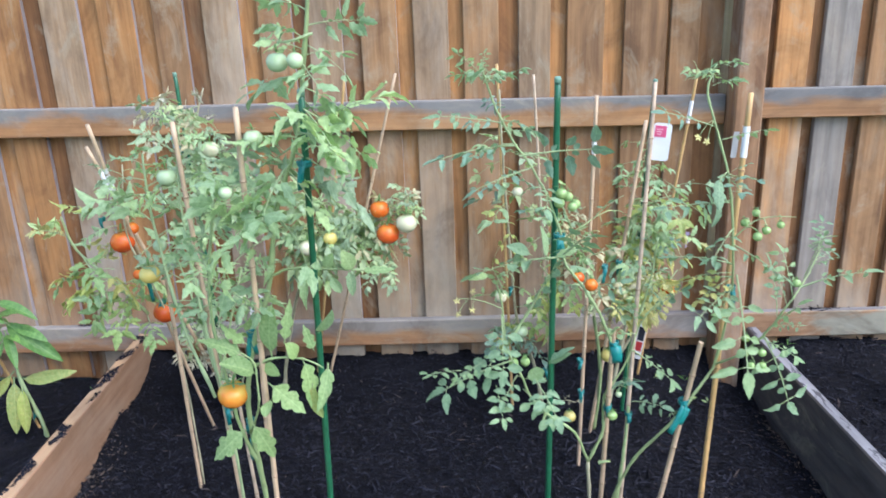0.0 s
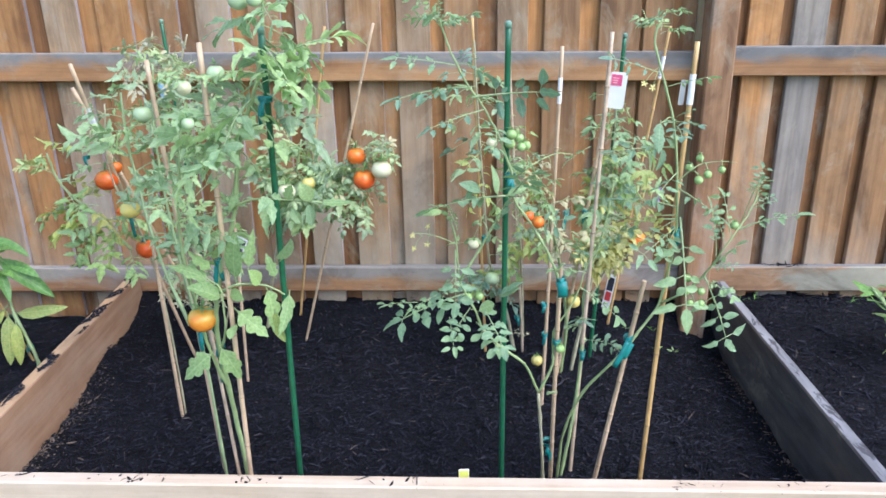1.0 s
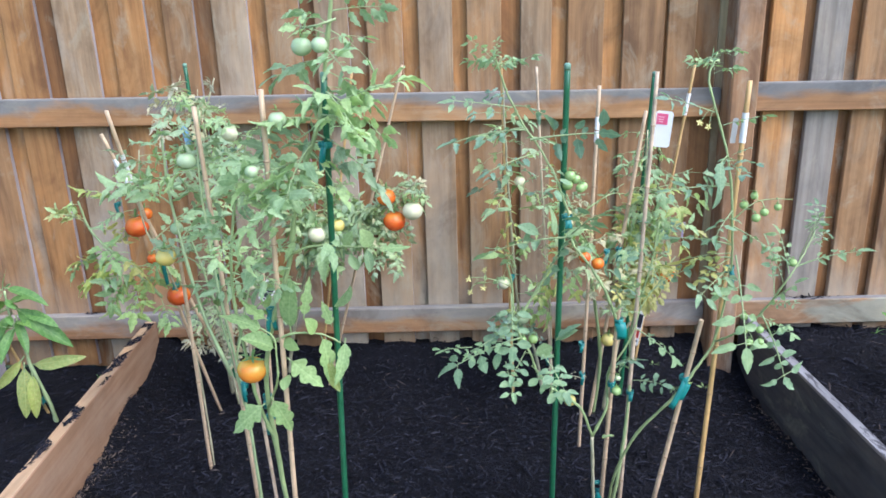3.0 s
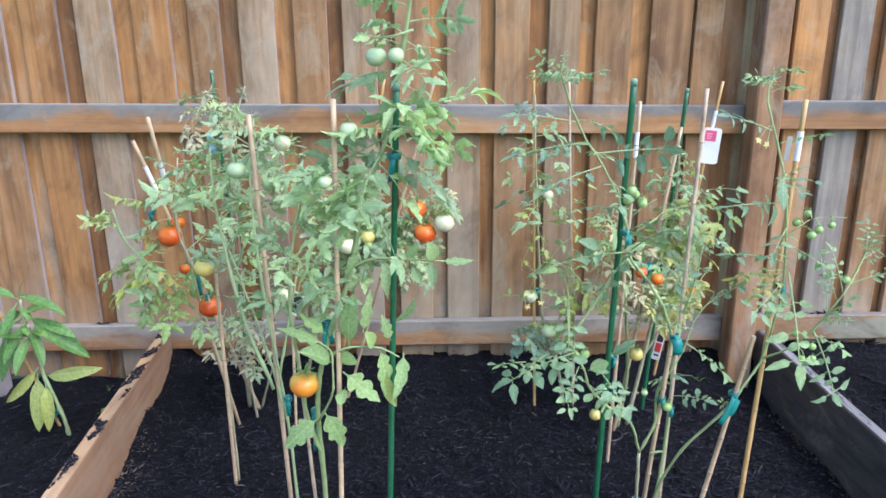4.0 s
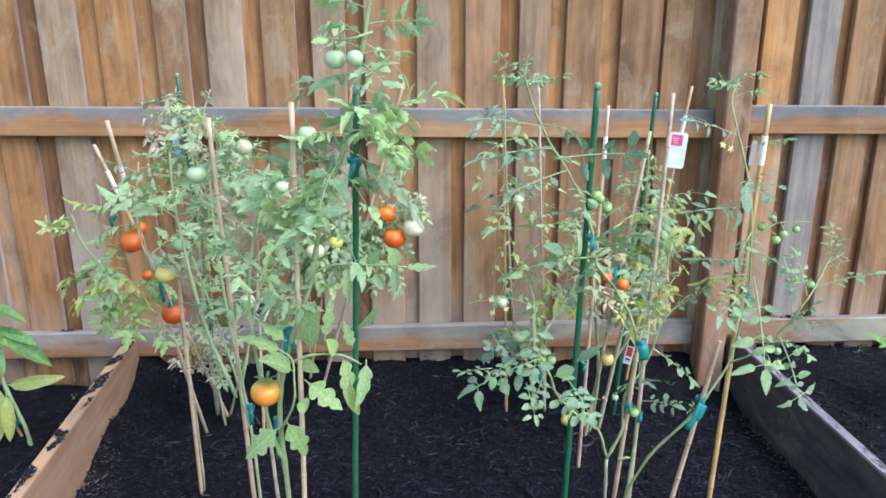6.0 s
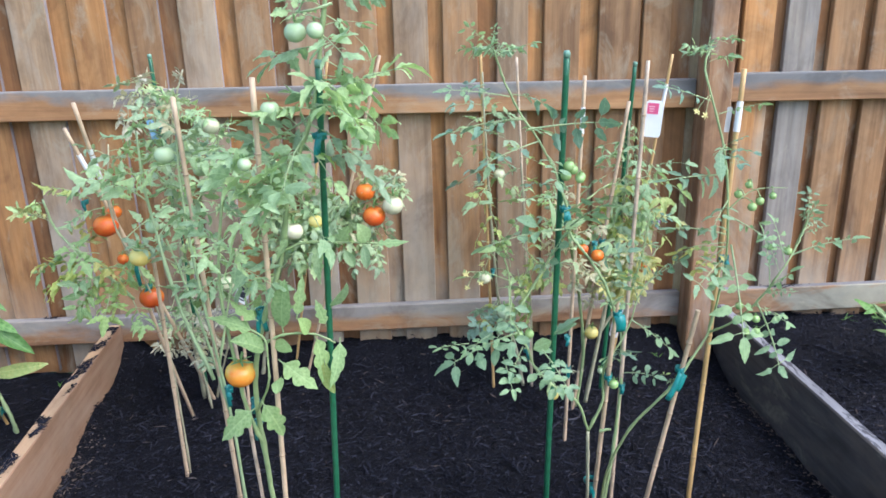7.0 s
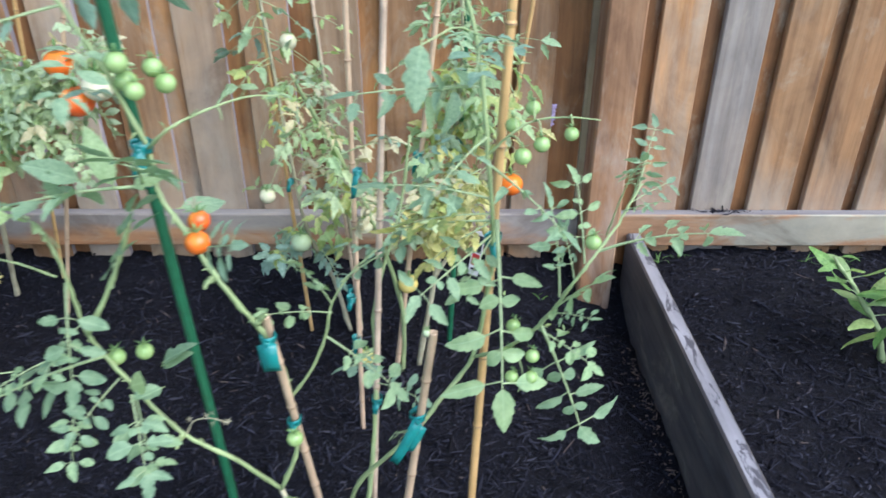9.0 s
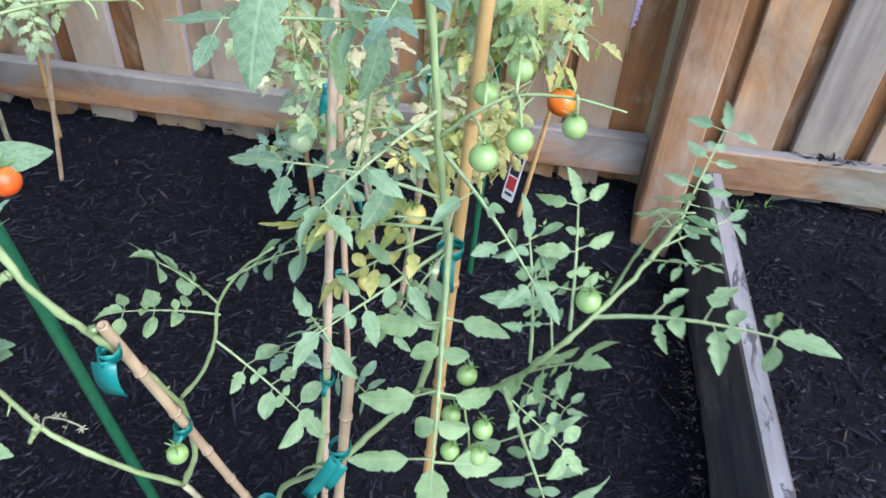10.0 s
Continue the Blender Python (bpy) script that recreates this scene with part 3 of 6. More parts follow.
def build_fence():
    fence = thing("fence", (0.4, 3.40, 0), "stained cedar board fence, weathered, with two rails and posts", "fence", kind="structure")
    rng = random.Random(11)
    wide = {k: board_mesh("board", 0.123, 0.026, 1.84, [FENCE[k], lit_edge_wood], True) for k in FENCE}
    far = board_mesh("board", 0.132, 0.018, 1.86, [FENCE["orange"], lit_edge_wood])
    brown = board_mesh("board", 0.132, 0.018, 1.86, [FENCE["russet"], lit_edge_wood])
    right_tones = "orange grey brown brown brown tan orange grey brown brown tan orange tan brown orange".split()
    # near boards, left to right: left edge, width, tone
    pairs = [(-1.126 - 0.2005 * k, 0.132, "tan brown orange tan brown orange brown tan brown orange tan brown orange tan brown".split()[k]) for k in range(15, 0, -1) if k < 15]
    pairs += [(-1.126, 0.133, "orange"), (-0.924, 0.135, "tan"), (-0.715, 0.133, "orange"), (-0.512, 0.115, "brown"), (-0.327, 0.132, "tan"),
              (-0.125, 0.124, "brown"), (0.056, 0.124, "tan"), (0.249, 0.133, "brown"), (0.442, 0.129, "tan"), (0.624, 0.130, "brown"), (0.825, 0.117, "tan"),
              (1.002, 0.134, "brown"), (1.208, 0.154, "brown"), (1.375, 0.105, "brown")]
    for k, (x, w, tone) in enumerate(pairs):
        z = 1.225 + rng.uniform(-0.008, 0.008)
        mesh_of = board_mesh("board", w, 0.026, 1.84, [FENCE[tone], lit_edge_wood], True)
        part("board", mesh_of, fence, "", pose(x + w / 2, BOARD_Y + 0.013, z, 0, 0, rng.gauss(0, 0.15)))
        gap = x - (pairs[k - 1][0] + pairs[k - 1][1]) if k else 0.07
        part("board", far if rng.random() < 0.5 else brown, fence, "", pose(x - gap / 2, BACK_Y + 0.010, z - 0.01, 0, 0, rng.gauss(0, 0.1)))
    part("board", board_mesh("board", 0.095, 0.018, 1.86, [FENCE["russet"], lit_edge_wood], True), fence, "", pose(1.525, BACK_Y + 0.010, 1.22))
    part("board", board_mesh("board", 0.128, 0.018, 1.86, [olive_wood, lit_edge_wood]), fence, "", pose(1.637, BACK_Y + 0.013, 1.22))
    for k, tone in enumerate(right_tones):
        x = (1.757, 1.926, 2.099, 2.265)[k] if k < 4 else 2.265 + 0.166 * (k - 3)
        w = 0.123
        z = 1.225 + rng.uniform(-0.008, 0.008)
        part("board", wide[tone], fence, "", pose(x + w / 2, BOARD_Y + 0.013, z, 0, 0, rng.gauss(0, 0.15)))
        part("board", brown, fence, "", pose(x - 0.022, BACK_Y + 0.010, z - 0.01))
    # posts stand proud of the rails, which end against them
    posts = (-1.435, 1.632, 4.3)
    for x in posts:
        s = Shape()
        s.box((-0.050, -0.054, -0.98), (0.050, 0.054, 1.02), 0, 0.006)
        # the post's right face is coloured paler, as if lit from that side
        s.m[1] = 1
        part("post", s.mesh("post", [post_wood, lit_edge_wood], False), fence, "weathered square fence post", pose(x, POST_Y + 0.056, 1.14))
    for z0, z1, fall, wood_of in ((1.319, 1.427, 0.62, rail_wood), (0.438, 0.546, -0.1, low_rail_wood), (1.95, 2.05, 0.3, rail_wood)):
        for a, b in ((-4.35, -1.487), (-1.383, 1.580), (1.684, 4.248)):
            s = Shape()
            s.box((-(b - a) / 2, -0.019, -(z1 - z0) / 2), ((b - a) / 2, 0.019, (z1 - z0) / 2), 0, 0.004)
            s.m[5] = 1
            part("rail", s.mesh("rail", [mossy_rail_wood if a > 1.6 and z1 < 1 else wood_of, rail_top], False), fence, "", pose((a + b) / 2, RAIL_Y + 0.019, (z0 + z1) / 2 - (a + b) / 2 * 0.0075 * fall, 0, fall, 0))


rail_top = wood("grey_rail_top", ((0.15, 0.14, 0.15), (0.23, 0.22, 0.22), (0.32, 0.30, 0.30)), (0.30, 0.29, 0.27), (0.45, 0.65), 0)


def build_beds():
    bed = thing("raised_bed", (0.5, 2.6, 0), "raised garden bed of pale and dark cedar boards, filled with mulch", "raised bed", kind="structure")
    s = Shape()
    s.box((BED_L - 0.044, BED_F + 0.001, 0.0), (BED_L, 3.338, BED_TOP), 0, 0.003)
    s.v = [(x + LEAN_L * (3.30 - y), y, z) for x, y, z in s.v]
    # top face in a paler, more orange wood colour than the sides
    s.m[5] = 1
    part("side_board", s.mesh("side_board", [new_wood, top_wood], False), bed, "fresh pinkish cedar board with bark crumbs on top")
    s = Shape()
    s.box((BED_R, BED_F + 0.001, 0.0), (BED_R + 0.043, 3.341, BED_TOP_R), 0, 0.005)
    s.v = [(x + 0.016 * (3.242 - y), y, z) for x, y, z in s.v]
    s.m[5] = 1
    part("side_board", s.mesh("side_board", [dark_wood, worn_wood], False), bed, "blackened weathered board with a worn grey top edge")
    s = Shape()
    s.box((-3.2, BED_F - 0.044, 0.0), (BED_R + 0.012, BED_F, BED_TOP), 0, 0.004)
    part("front_board", s.mesh("front_board", [front_wood], False), bed, "pale fresh cedar board along the front")
    s = Shape()
    s.box((BED_R + 0.014, BED_F - 0.046, 0.0), (4.2, BED_F - 0.002, BED_TOP - 0.003), 0, 0.005)
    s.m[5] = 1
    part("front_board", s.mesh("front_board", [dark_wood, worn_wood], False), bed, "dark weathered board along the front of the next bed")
    for x, mat in ((-3.244, front_wood), (4.2, dark_wood)):
        s = Shape()
        s.box((x, BED_F - 0.046, 0.0), (x + 0.044, 3.338, BED_TOP - 0.002), 0, 0.004)
        part("end_board", s.mesh("end_board", [mat], False), bed)


build_ground()
build_soil()
build_fence()
build_beds()


# ---- stakes ----
def stake(base, top, r, mat, label, name="bamboo_stake", bend=0.0, sticker=None, nodes_at=(), category="stake", group="", tip=None):
    """A cane from below the soil to its top; rings at the nodes; a paper sticker as a part."""
    base, top = Vector(base), Vector(top)
    base = base + (base - top).normalized() * 0.07
    d = top - base
    side = Vector((d.y, -d.x, 0.02))
    side = side.normalized() if side.length > 0.001 else Vector((1, 0, 0))
    rng = random.Random(int(abs(base.x * 1000 + top.y * 777)))
    cuts = sorted([0.0, 1.0] + [0.04 + 0.92 * k / 9 for k in range(10)])
    pts, rad = [], []
    knots = [k / 8.0 + rng.uniform(-0.03, 0.03) for k in range(1, 8)] if name == "bamboo_stake" else []
    for t in cuts:
        pts.append(base + d * t + side * (bend * math.sin(math.pi * t)))
        rad.append(r * (1.0 - 0.12 * t))
    s = Shape()
    hollow = "hollow" in label
    s.tube(pts, rad, 8, 0, not hollow)
    if hollow:
        e = d.normalized()
        a = e.cross(Vector((0, 1, 0.3))).normalized()
        b = e.cross(a)
        rings = [(pts[-1] - e * 0.001, rad[-1]), (pts[-1] + e * 0.0005, rad[-1] * 0.9), (pts[-1] + e * 0.0005, rad[-1] * 0.5), (pts[-1] - e * 0.02, rad[-1] * 0.42)]
        vs = [q + (a * math.cos(k * math.tau / 10) + b * math.sin(k * math.tau / 10)) * w for q, w in rings for k in range(10)]
        s.add(vs, [(10 * i + k, 10 * i + (k + 1) % 10, 10 * i + 10 + (k + 1) % 10, 10 * i + 10 + k) for i in range(3) for k in range(10)])
        s.add(vs[30:], [tuple(range(10))], 1)
    for t in knots:
        p = base + d * t + side * (bend * math.sin(math.pi * t))
        e = d.normalized()
        s.tube([p - e * 0.004, p - e * 0.0015, p + e * 0.0015, p + e * 0.004], [r * 0.95, r * 1.14, r * 1.14, r * 0.95], 8, 0, False)
        s.tube([p - e * 0.0010, p + e * 0.0010], [r * 1.16, r * 1.16], 8, 1, False)
    mats = [mat, bamboo_node if name == "bamboo_stake" else mat]
    ob = solid(name, s.mesh(name, mats), label, category, group)
    if name == "garden_stake":
        e = d.normalized()
        s3 = Shape()
        s3.tube([top - e * 0.012, top - e * 0.001, top + e * 0.003], [r * 0.93, r * 0.95, r * 0.7], 10)
        part("cap", s3.mesh("cap", [green_cap]), ob, "pale worn end cap")
    if sticker:
        t0, t1 = sticker
        line = lambda t: base + d * t + side * (bend * math.sin(math.pi * t))
        s2 = Shape()
        s2.tube([line(t0), line((t0 + t1) / 2), line(t1)], [r * 1.12] * 3, 8, 0, False)
        part("sticker", s2.mesh("sticker", [white_plastic]), ob, "white paper barcode sticker")
    return ob


CANES = "bamboo canes in the bed"
tan = "tan bamboo cane pushed into dark mulch"
stake((-0.305, 3.136, 0.27), (-0.526, 2.778, 1.380), 0.0065, bamboo, "leaning tan bamboo cane with a white sticker", sticker=(0.86, 0.93), group=CANES)
stake((-0.355, 3.020, 0.27), (-0.376, 2.518, 1.479), 0.0062, bamboo, "leaning tan bamboo cane with a white sticker", sticker=(0.83, 0.90), group=CANES, bend=0.01)
stake((-0.030, 2.345, 0.27), (-0.047, 2.263, 1.512), 0.0065, bamboo, tan, group=CANES)
stake((0.135, 2.110, 0.27), (0.185, 1.998, 1.570), 0.0065, bamboo, tan, group=CANES)
stake((0.075, 2.200, 0.27), (0.045, 2.180, 0.95), 0.005, bamboo_pink, "thin tan bamboo cane in dark mulch", group=CANES)
stake((-0.118, 2.885, 0.27), (-0.10, 2.90, 0.95), 0.0055, bamboo, "short tan bamboo cane in dark mulch", group=CANES)
stake((-0.275, 2.638, 0.27), (-0.255, 2.575, 1.04), 0.0062, bamboo, "upright tan bamboo cane below a red tomato", group=CANES)
stake((-0.015, 3.315, 0.30), (0.222, 3.112, 1.535), 0.0055, bamboo_gold, "slender golden bamboo cane near the fence", group=CANES)
stake((0.033, 3.208, 0.27), (0.398, 3.068, 1.545), 0.0058, bamboo, "leaning tan bamboo cane near the fence", group=CANES)
stake((0.780, 3.155, 0.27), (0.733, 3.101, 1.562), 0.0058, bamboo_gold, "slender golden bamboo cane near the fence", group=CANES)
stake((0.930, 3.138, 0.27), (0.854, 3.089, 1.525), 0.0050, bamboo_pink, "slender pinkish bamboo cane near the fence", group=CANES)
stake((0.974, 2.735, 0.27), (1.000, 2.726, 1.490), 0.0062, bamboo, "tan bamboo cane with a white sticker", sticker=(0.87, 0.93), group=CANES)
stake((1.045, 2.935, 0.27), (1.176, 2.862, 1.395), 0.0068, bamboo, "leaning tan bamboo cane", group=CANES)
stake((1.030, 2.365, 0.27), (1.097, 2.460, 1.547), 0.0060, bamboo_pink, "grey-pink bamboo cane with dark rings", group=CANES)
stake((1.285, 3.272, 0.29), (1.425, 3.194, 1.513), 0.0060, bamboo_gold, "golden bamboo cane with a white sticker by the fence", sticker=(0.86, 0.92), group=CANES)
stake((1.210, 2.250, 0.27), (1.258, 2.259, 1.536), 0.0068, bamboo_gold, "stout golden bamboo cane with a white sticker", sticker=(0.892, 0.945), group=CANES)
stake((0.966, 2.330, 0.27), (0.948, 2.128, 1.029), 0.0064, bamboo, "short bamboo cane with a cut hollow top", group=CANES)
stake((1.074, 2.249, 0.27), (1.159, 2.166, 0.977), 0.0066, bamboo, "short bamboo cane with a cut hollow top", group=CANES)
stake((-1.035, 3.03, 0.27), (-1.26, 2.93, 1.22), 0.0055, bamboo_gold, "golden bamboo cane beside the pepper plant", group=CANES)
stake((0.250, 2.180, 0.27), (0.309, 2.020, 1.596), 0.0080, green_coat, "green coated garden stake tied to a tomato plant", "garden_stake", group="green stakes")
stake((0.817, 2.272, 0.27), (0.817, 2.140, 1.592), 0.0080, green_coat, "green coated garden stake tied to a tomato plant", "garden_stake", group="green stakes")
stake((1.190, 3.085, 0.27), (1.234, 3.005, 1.502), 0.0080, green_coat, "green coated garden stake beside the yellowing plant", "garden_stake", group="green stakes")
stake((-0.345, 3.19, 0.27), (-0.398, 3.23, 1.560), 0.0080, green_coat, "green coated garden stake near the fence", "garden_stake", group="green stakes")


# ---- leaves ----
def leaflet(s, m, L, W, lobed, rng, slot=0, limp=1.0):
    """One blade along +y, bent down along its length, folded at the midrib, its margins lobed (1), notched near the stalk (2) or plain (0)."""
    n = (0, 19, 21)[lobed] if lobed else (10 if W > 0.05 else 7)
    cols = (-1.0, -0.55, 0.0, 0.55, 1.0) if lobed or W > 0.05 else (-1.0, 0.0, 1.0)
    bend, fold, roll, twist = rng.uniform(0.15, 1.15) * limp, rng.uniform(0.05, 0.6), rng.uniform(0.0, 0.5) * limp, rng.gauss(0, 0.4)
    if rng.random() < 0.12:
        bend = -0.5 * bend
    k, shift = rng.uniform(3.0, 3.9), rng.uniform(-0.06, 0.06)
    waves = [(rng.uniform(4, 11), rng.uniform(0, 6.3), rng.uniform(0.02, 0.14) * limp) for _ in range(2)]
    hook = rng.gauss(0, 0.12)
    depth, teeth, cut = rng.uniform(0.48, 0.80), rng.uniform(4.2, 5.6), rng.uniform(0.0, 0.42)
    vs, fs, uvs = [], [], []
    for i in range(n):
        t = i / (n - 1)
        if lobed == 1:
            swell = math.sin(math.pi * min(1.0, t ** 0.62)) ** 0.75 * (1.0 - 0.25 * t)
            f = rng.uniform(0.90, 1.08) * (1.0 - depth * (1.0 - 0.7 * t)) + depth * (1.0 - 0.7 * t) * (1.0 - (1.0 - abs(math.sin(math.pi * k * (t + shift) ** 0.9 if t + shift > 0 else 0.0)) ** 0.7))
        elif lobed == 2:
            # toothed margin, the teeth pointing to the tip, and a deeper cut near the stalk
            swell = math.sin(math.pi * min(1.0, t ** 0.62)) ** 0.70 * (1.0 - 0.22 * t)
            saw = (teeth * t + shift * 8.0) % 1.0
            f = 1.0 - (0.12 + 0.26 * depth) * (1.0 - saw ** 0.8) * (1.0 - 0.5 * t) - cut * math.exp(-((t - 0.34 - shift) / 0.06) ** 2)
        else:
            swell = math.sin(math.pi * min(1.0, t ** 0.74)) ** 0.70
            f = rng.uniform(0.95, 1.05)
        w = W * swell * f
        if i in (0, n - 1):
            w = W * 0.05
        c = bend * t
        y = L * (math.sin(c) / bend if abs(bend) > 0.02 else t)
        z = -L * ((1.0 - math.cos(c)) / bend if abs(bend) > 0.02 else 0.0)
        a = twist * t
        for u in cols:
            fr, ph, am = waves[0] if u < 0 else waves[1]
            e = abs(u)
            x = u * w * (1.0 - 0.25 * fold * e)
            h = w * e * fold - w * roll * e * e * 1.1 + W * e * am * math.sin(fr * t + ph)
            vs.append(m @ Vector((x * math.cos(a) - h * math.sin(a) + hook * L * t * t, y + 0.30 * w * e, z + h * math.cos(a) + x * math.sin(a))))
            uvs.append((0.5 + 0.5 * u * w / W, t))
    q = len(cols)
    for i in range(n - 1):
        for j in range(q - 1):
            p = q * i + j
            fs.append((p, p + 1, p + q + 1, p + q))
    s.add(vs, fs, slot, uvs)


TIPS = {}


def compound_mesh(kind, tone, seed):
    """A whole tomato leaf of length 1 along +y: stalk, paired leaflets, small ones between, one at the end."""
    rng = random.Random(seed * 31 + 7)
    s = Shape()
    droop = rng.uniform(0.12, 0.5) if kind not in ("spread", "round") else rng.uniform(0.08, 0.22)
    sway = rng.gauss(0, 0.10 if kind not in ("spread", "round") else 0.04)
    at = lambda t: Vector((sway * t * t, t, -droop * t * t + 0.12 * t))
    s.tube([at(k / 5 * 0.86) for k in range(6)], [0.013, 0.012, 0.010, 0.009, 0.007, 0.005], 4, 1, False)
    pairs = {"large": 4, "cherry": 3, "fine": 4, "broad": 2, "spread": 3, "round": 3}[kind]
    size = {"large": 0.35, "cherry": 0.30, "fine": 0.31, "broad": 0.40, "spread": 0.23, "round": 0.255}[kind]
    ratio = {"large": 0.265, "cherry": 0.29, "fine": 0.31, "broad": 0.265, "spread": 0.27, "round": 0.33}[kind]
    lobed = {"large": 0.9, "cherry": 0.65, "fine": 0.8, "broad": 1.0, "spread": 0.9, "round": 0.55}[kind]
    limp = {"large": 1.15, "fine": 1.45, "broad": 1.0, "cherry": 0.6, "spread": 0.45, "round": 0.5}[kind]
    vine = kind in ("cherry", "spread", "round")
    cut = 2 if vine else 1
    calm = {"cherry": 0.6, "spread": 0.45, "round": 0.55}.get(kind, 1.0)
    for p in range(pairs):
        t = 0.30 + 0.52 * p / max(1, pairs - 1)
        for sgn in (-1, 1):
            q = at(min(0.86, t + rng.uniform(-0.03, 0.03)))
            L = size * rng.uniform(0.75, 1.12) * (1.0 - 0.22 * abs(p - (pairs - 1) * 0.45) / pairs)
            ang = sgn * radians(rng.uniform(64, 90) if vine else rng.uniform(48, 80))
            stalk = (0.07 if vine else 0.05) * rng.uniform(0.5, 1.6)
            rot = Matrix.Rotation(-ang, 4, "Z") @ Matrix.Rotation(rng.gauss(-0.15, 0.35 * calm), 4, "X") @ Matrix.Rotation(rng.gauss(0, 0.4 * calm), 4, "Y")
            m = Matrix.Translation(q) @ rot
            s.tube([m @ Vector((0, 0, 0)), m @ Vector((0, stalk, 0))], [0.006, 0.005], 3, 1, False)
            leaflet(s, m @ Matrix.Translation((0, stalk, 0)), L, L * ratio * rng.uniform(0.85, 1.15), cut if rng.random() < lobed else 0, rng, 0, limp)
        if p < pairs - 1:
            for sgn in (-1, 1):
                if rng.random() < (0.95 if vine else 0.75):
                    q = at(t + 0.09)
                    m = Matrix.Translation(q) @ Matrix.Rotation(-sgn * radians(rng.uniform(55, 85)), 4, "Z") @ Matrix.Rotation(rng.gauss(0, 0.3), 4, "X")
                    L = size * (rng.uniform(0.35, 0.55) if vine else rng.uniform(0.25, 0.4))
                    leaflet(s, m, L, L * 0.38, 0, rng, 0, limp)
    m = Matrix.Translation(at(0.84)) @ Matrix.Rotation(rng.gauss(0, 0.25), 4, "Z") @ Matrix.Rotation(-droop * 0.9, 4, "X")
    leaflet(s, m, size * 1.08, size * ratio * 1.15, cut if lobed > 0.2 else 0, rng, 0, limp)
    TIPS[(kind, tone, seed)] = at(1.02)
    return s.mesh("leaf", [LEAF[tone], stem_mat if tone not in ("dry",) else stem_dry])


def lance_mesh(tone, seed):
    """A simple pointed leaf with a stalk, for peppers."""
    rng = random.Random(seed * 17 + 3)
    s = Shape()
    s.tube([(0, 0, 0), (0, 0.12, 0.02), (0, 0.26, 0.02)], [0.016, 0.013, 0.011], 4, 1, False)
    leaflet(s, Matrix.Translation((0, 0.24, 0.02)), 0.76, 0.155 * rng.uniform(0.85, 1.15), 0, rng)
    return s.mesh("leaf", [LEAF[tone], stem_mat])


LIBRARY = {}


def leaf_mesh(kind, tone, rng, k=None):
    k = rng.randrange(10) if k is None else k
    key = (kind, tone, k)
    if key not in LIBRARY:
        LIBRARY[key] = lance_mesh(tone, k) if kind == "lance" else compound_mesh(kind, tone, k + 20 * len(kind))
    return LIBRARY[key]


# leaves are kept out of the lines from fruit or label to camera viewpoints
FRUIT_SIGHTLINES = [((-0.406, 2.66, 1.112), (0.36, 0.52, 1.7)), ((-0.406, 2.66, 1.112), (0.75, 0.47, 1.68)), ((0.401, 2.935, 1.06), (0.36, 0.52, 1.7)), ((-0.252, 2.47, 1.072), (0.5, 0.5, 1.7)), ((-0.296, 2.63, 0.897), (0.5, 0.5, 1.7)), ((1.266, 3.168, 0.514), (1.04, 1.09, 1.6)), ((1.266, 3.168, 0.514), (0.92, 0.85, 1.62)), ((1.266, 3.168, 0.514), (0.36, 0.52, 1.7)), ((0.401, 2.935, 1.06), (0.7, 0.7, 1.65)), ((0.352, 2.955, 1.017), (0.7, 0.7, 1.65))]
FRUIT_SIGHTLINES += [((0.332, 2.965, 1.098), (0.7, 0.7, 1.65)), ((0.095, 2.895, 1.005), (0.9, 0.9, 1.62)), ((1.346, 3.115, 0.754), (1.25, 1.5, 1.55)), ((1.087, 2.865, 0.607), (1.2, 1.4, 1.55)), ((0.076, 2.088, 0.909), (0.5, 0.5, 1.7)), ((0.872, 2.168, 1.144), (1.0, 1.0, 1.6)), ((0.89, 2.103, 1.15), (1.0, 1.0, 1.6)), ((-0.099, 2.312, 1.374), (0.5, 0.5, 1.7)), ((0.213, 1.995, 1.51), (0.5, 0.5, 1.7)), ((1.275, 2.19, 1.245), (1.28, 1.6, 1.53))]


def blocks_sightline(q, size):
    for f, out in FRUIT_SIGHTLINES:
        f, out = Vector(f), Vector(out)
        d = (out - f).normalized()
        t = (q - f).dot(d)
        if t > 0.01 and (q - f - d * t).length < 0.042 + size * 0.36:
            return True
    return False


def leaf(plant, p, d, size, kind, tone, rng, roll=None):
    """Puts one leaf at p that points along d, its face up."""
    d = Vector(d).normalized()
    # skip a leaf that would hide a fruit from the camera
    if blocks_sightline(Vector(p) + d * (size * 0.6), size):
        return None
    y = d
    x = y.cross(Vector((0, 0, 1)))
    x = x.normalized() if x.length > 0.05 else Vector((1, 0, 0))
    z = x.cross(y)
    rot = Matrix((x, y, z)).transposed().to_4x4() @ Matrix.Rotation(rng.gauss(0, 0.45) if roll is None else roll, 4, "Y")
    return part("leaf", leaf_mesh(kind, tone, rng), plant, "", Matrix.Translation(p) @ rot @ Matrix.Diagonal((size, size, size, 1)))


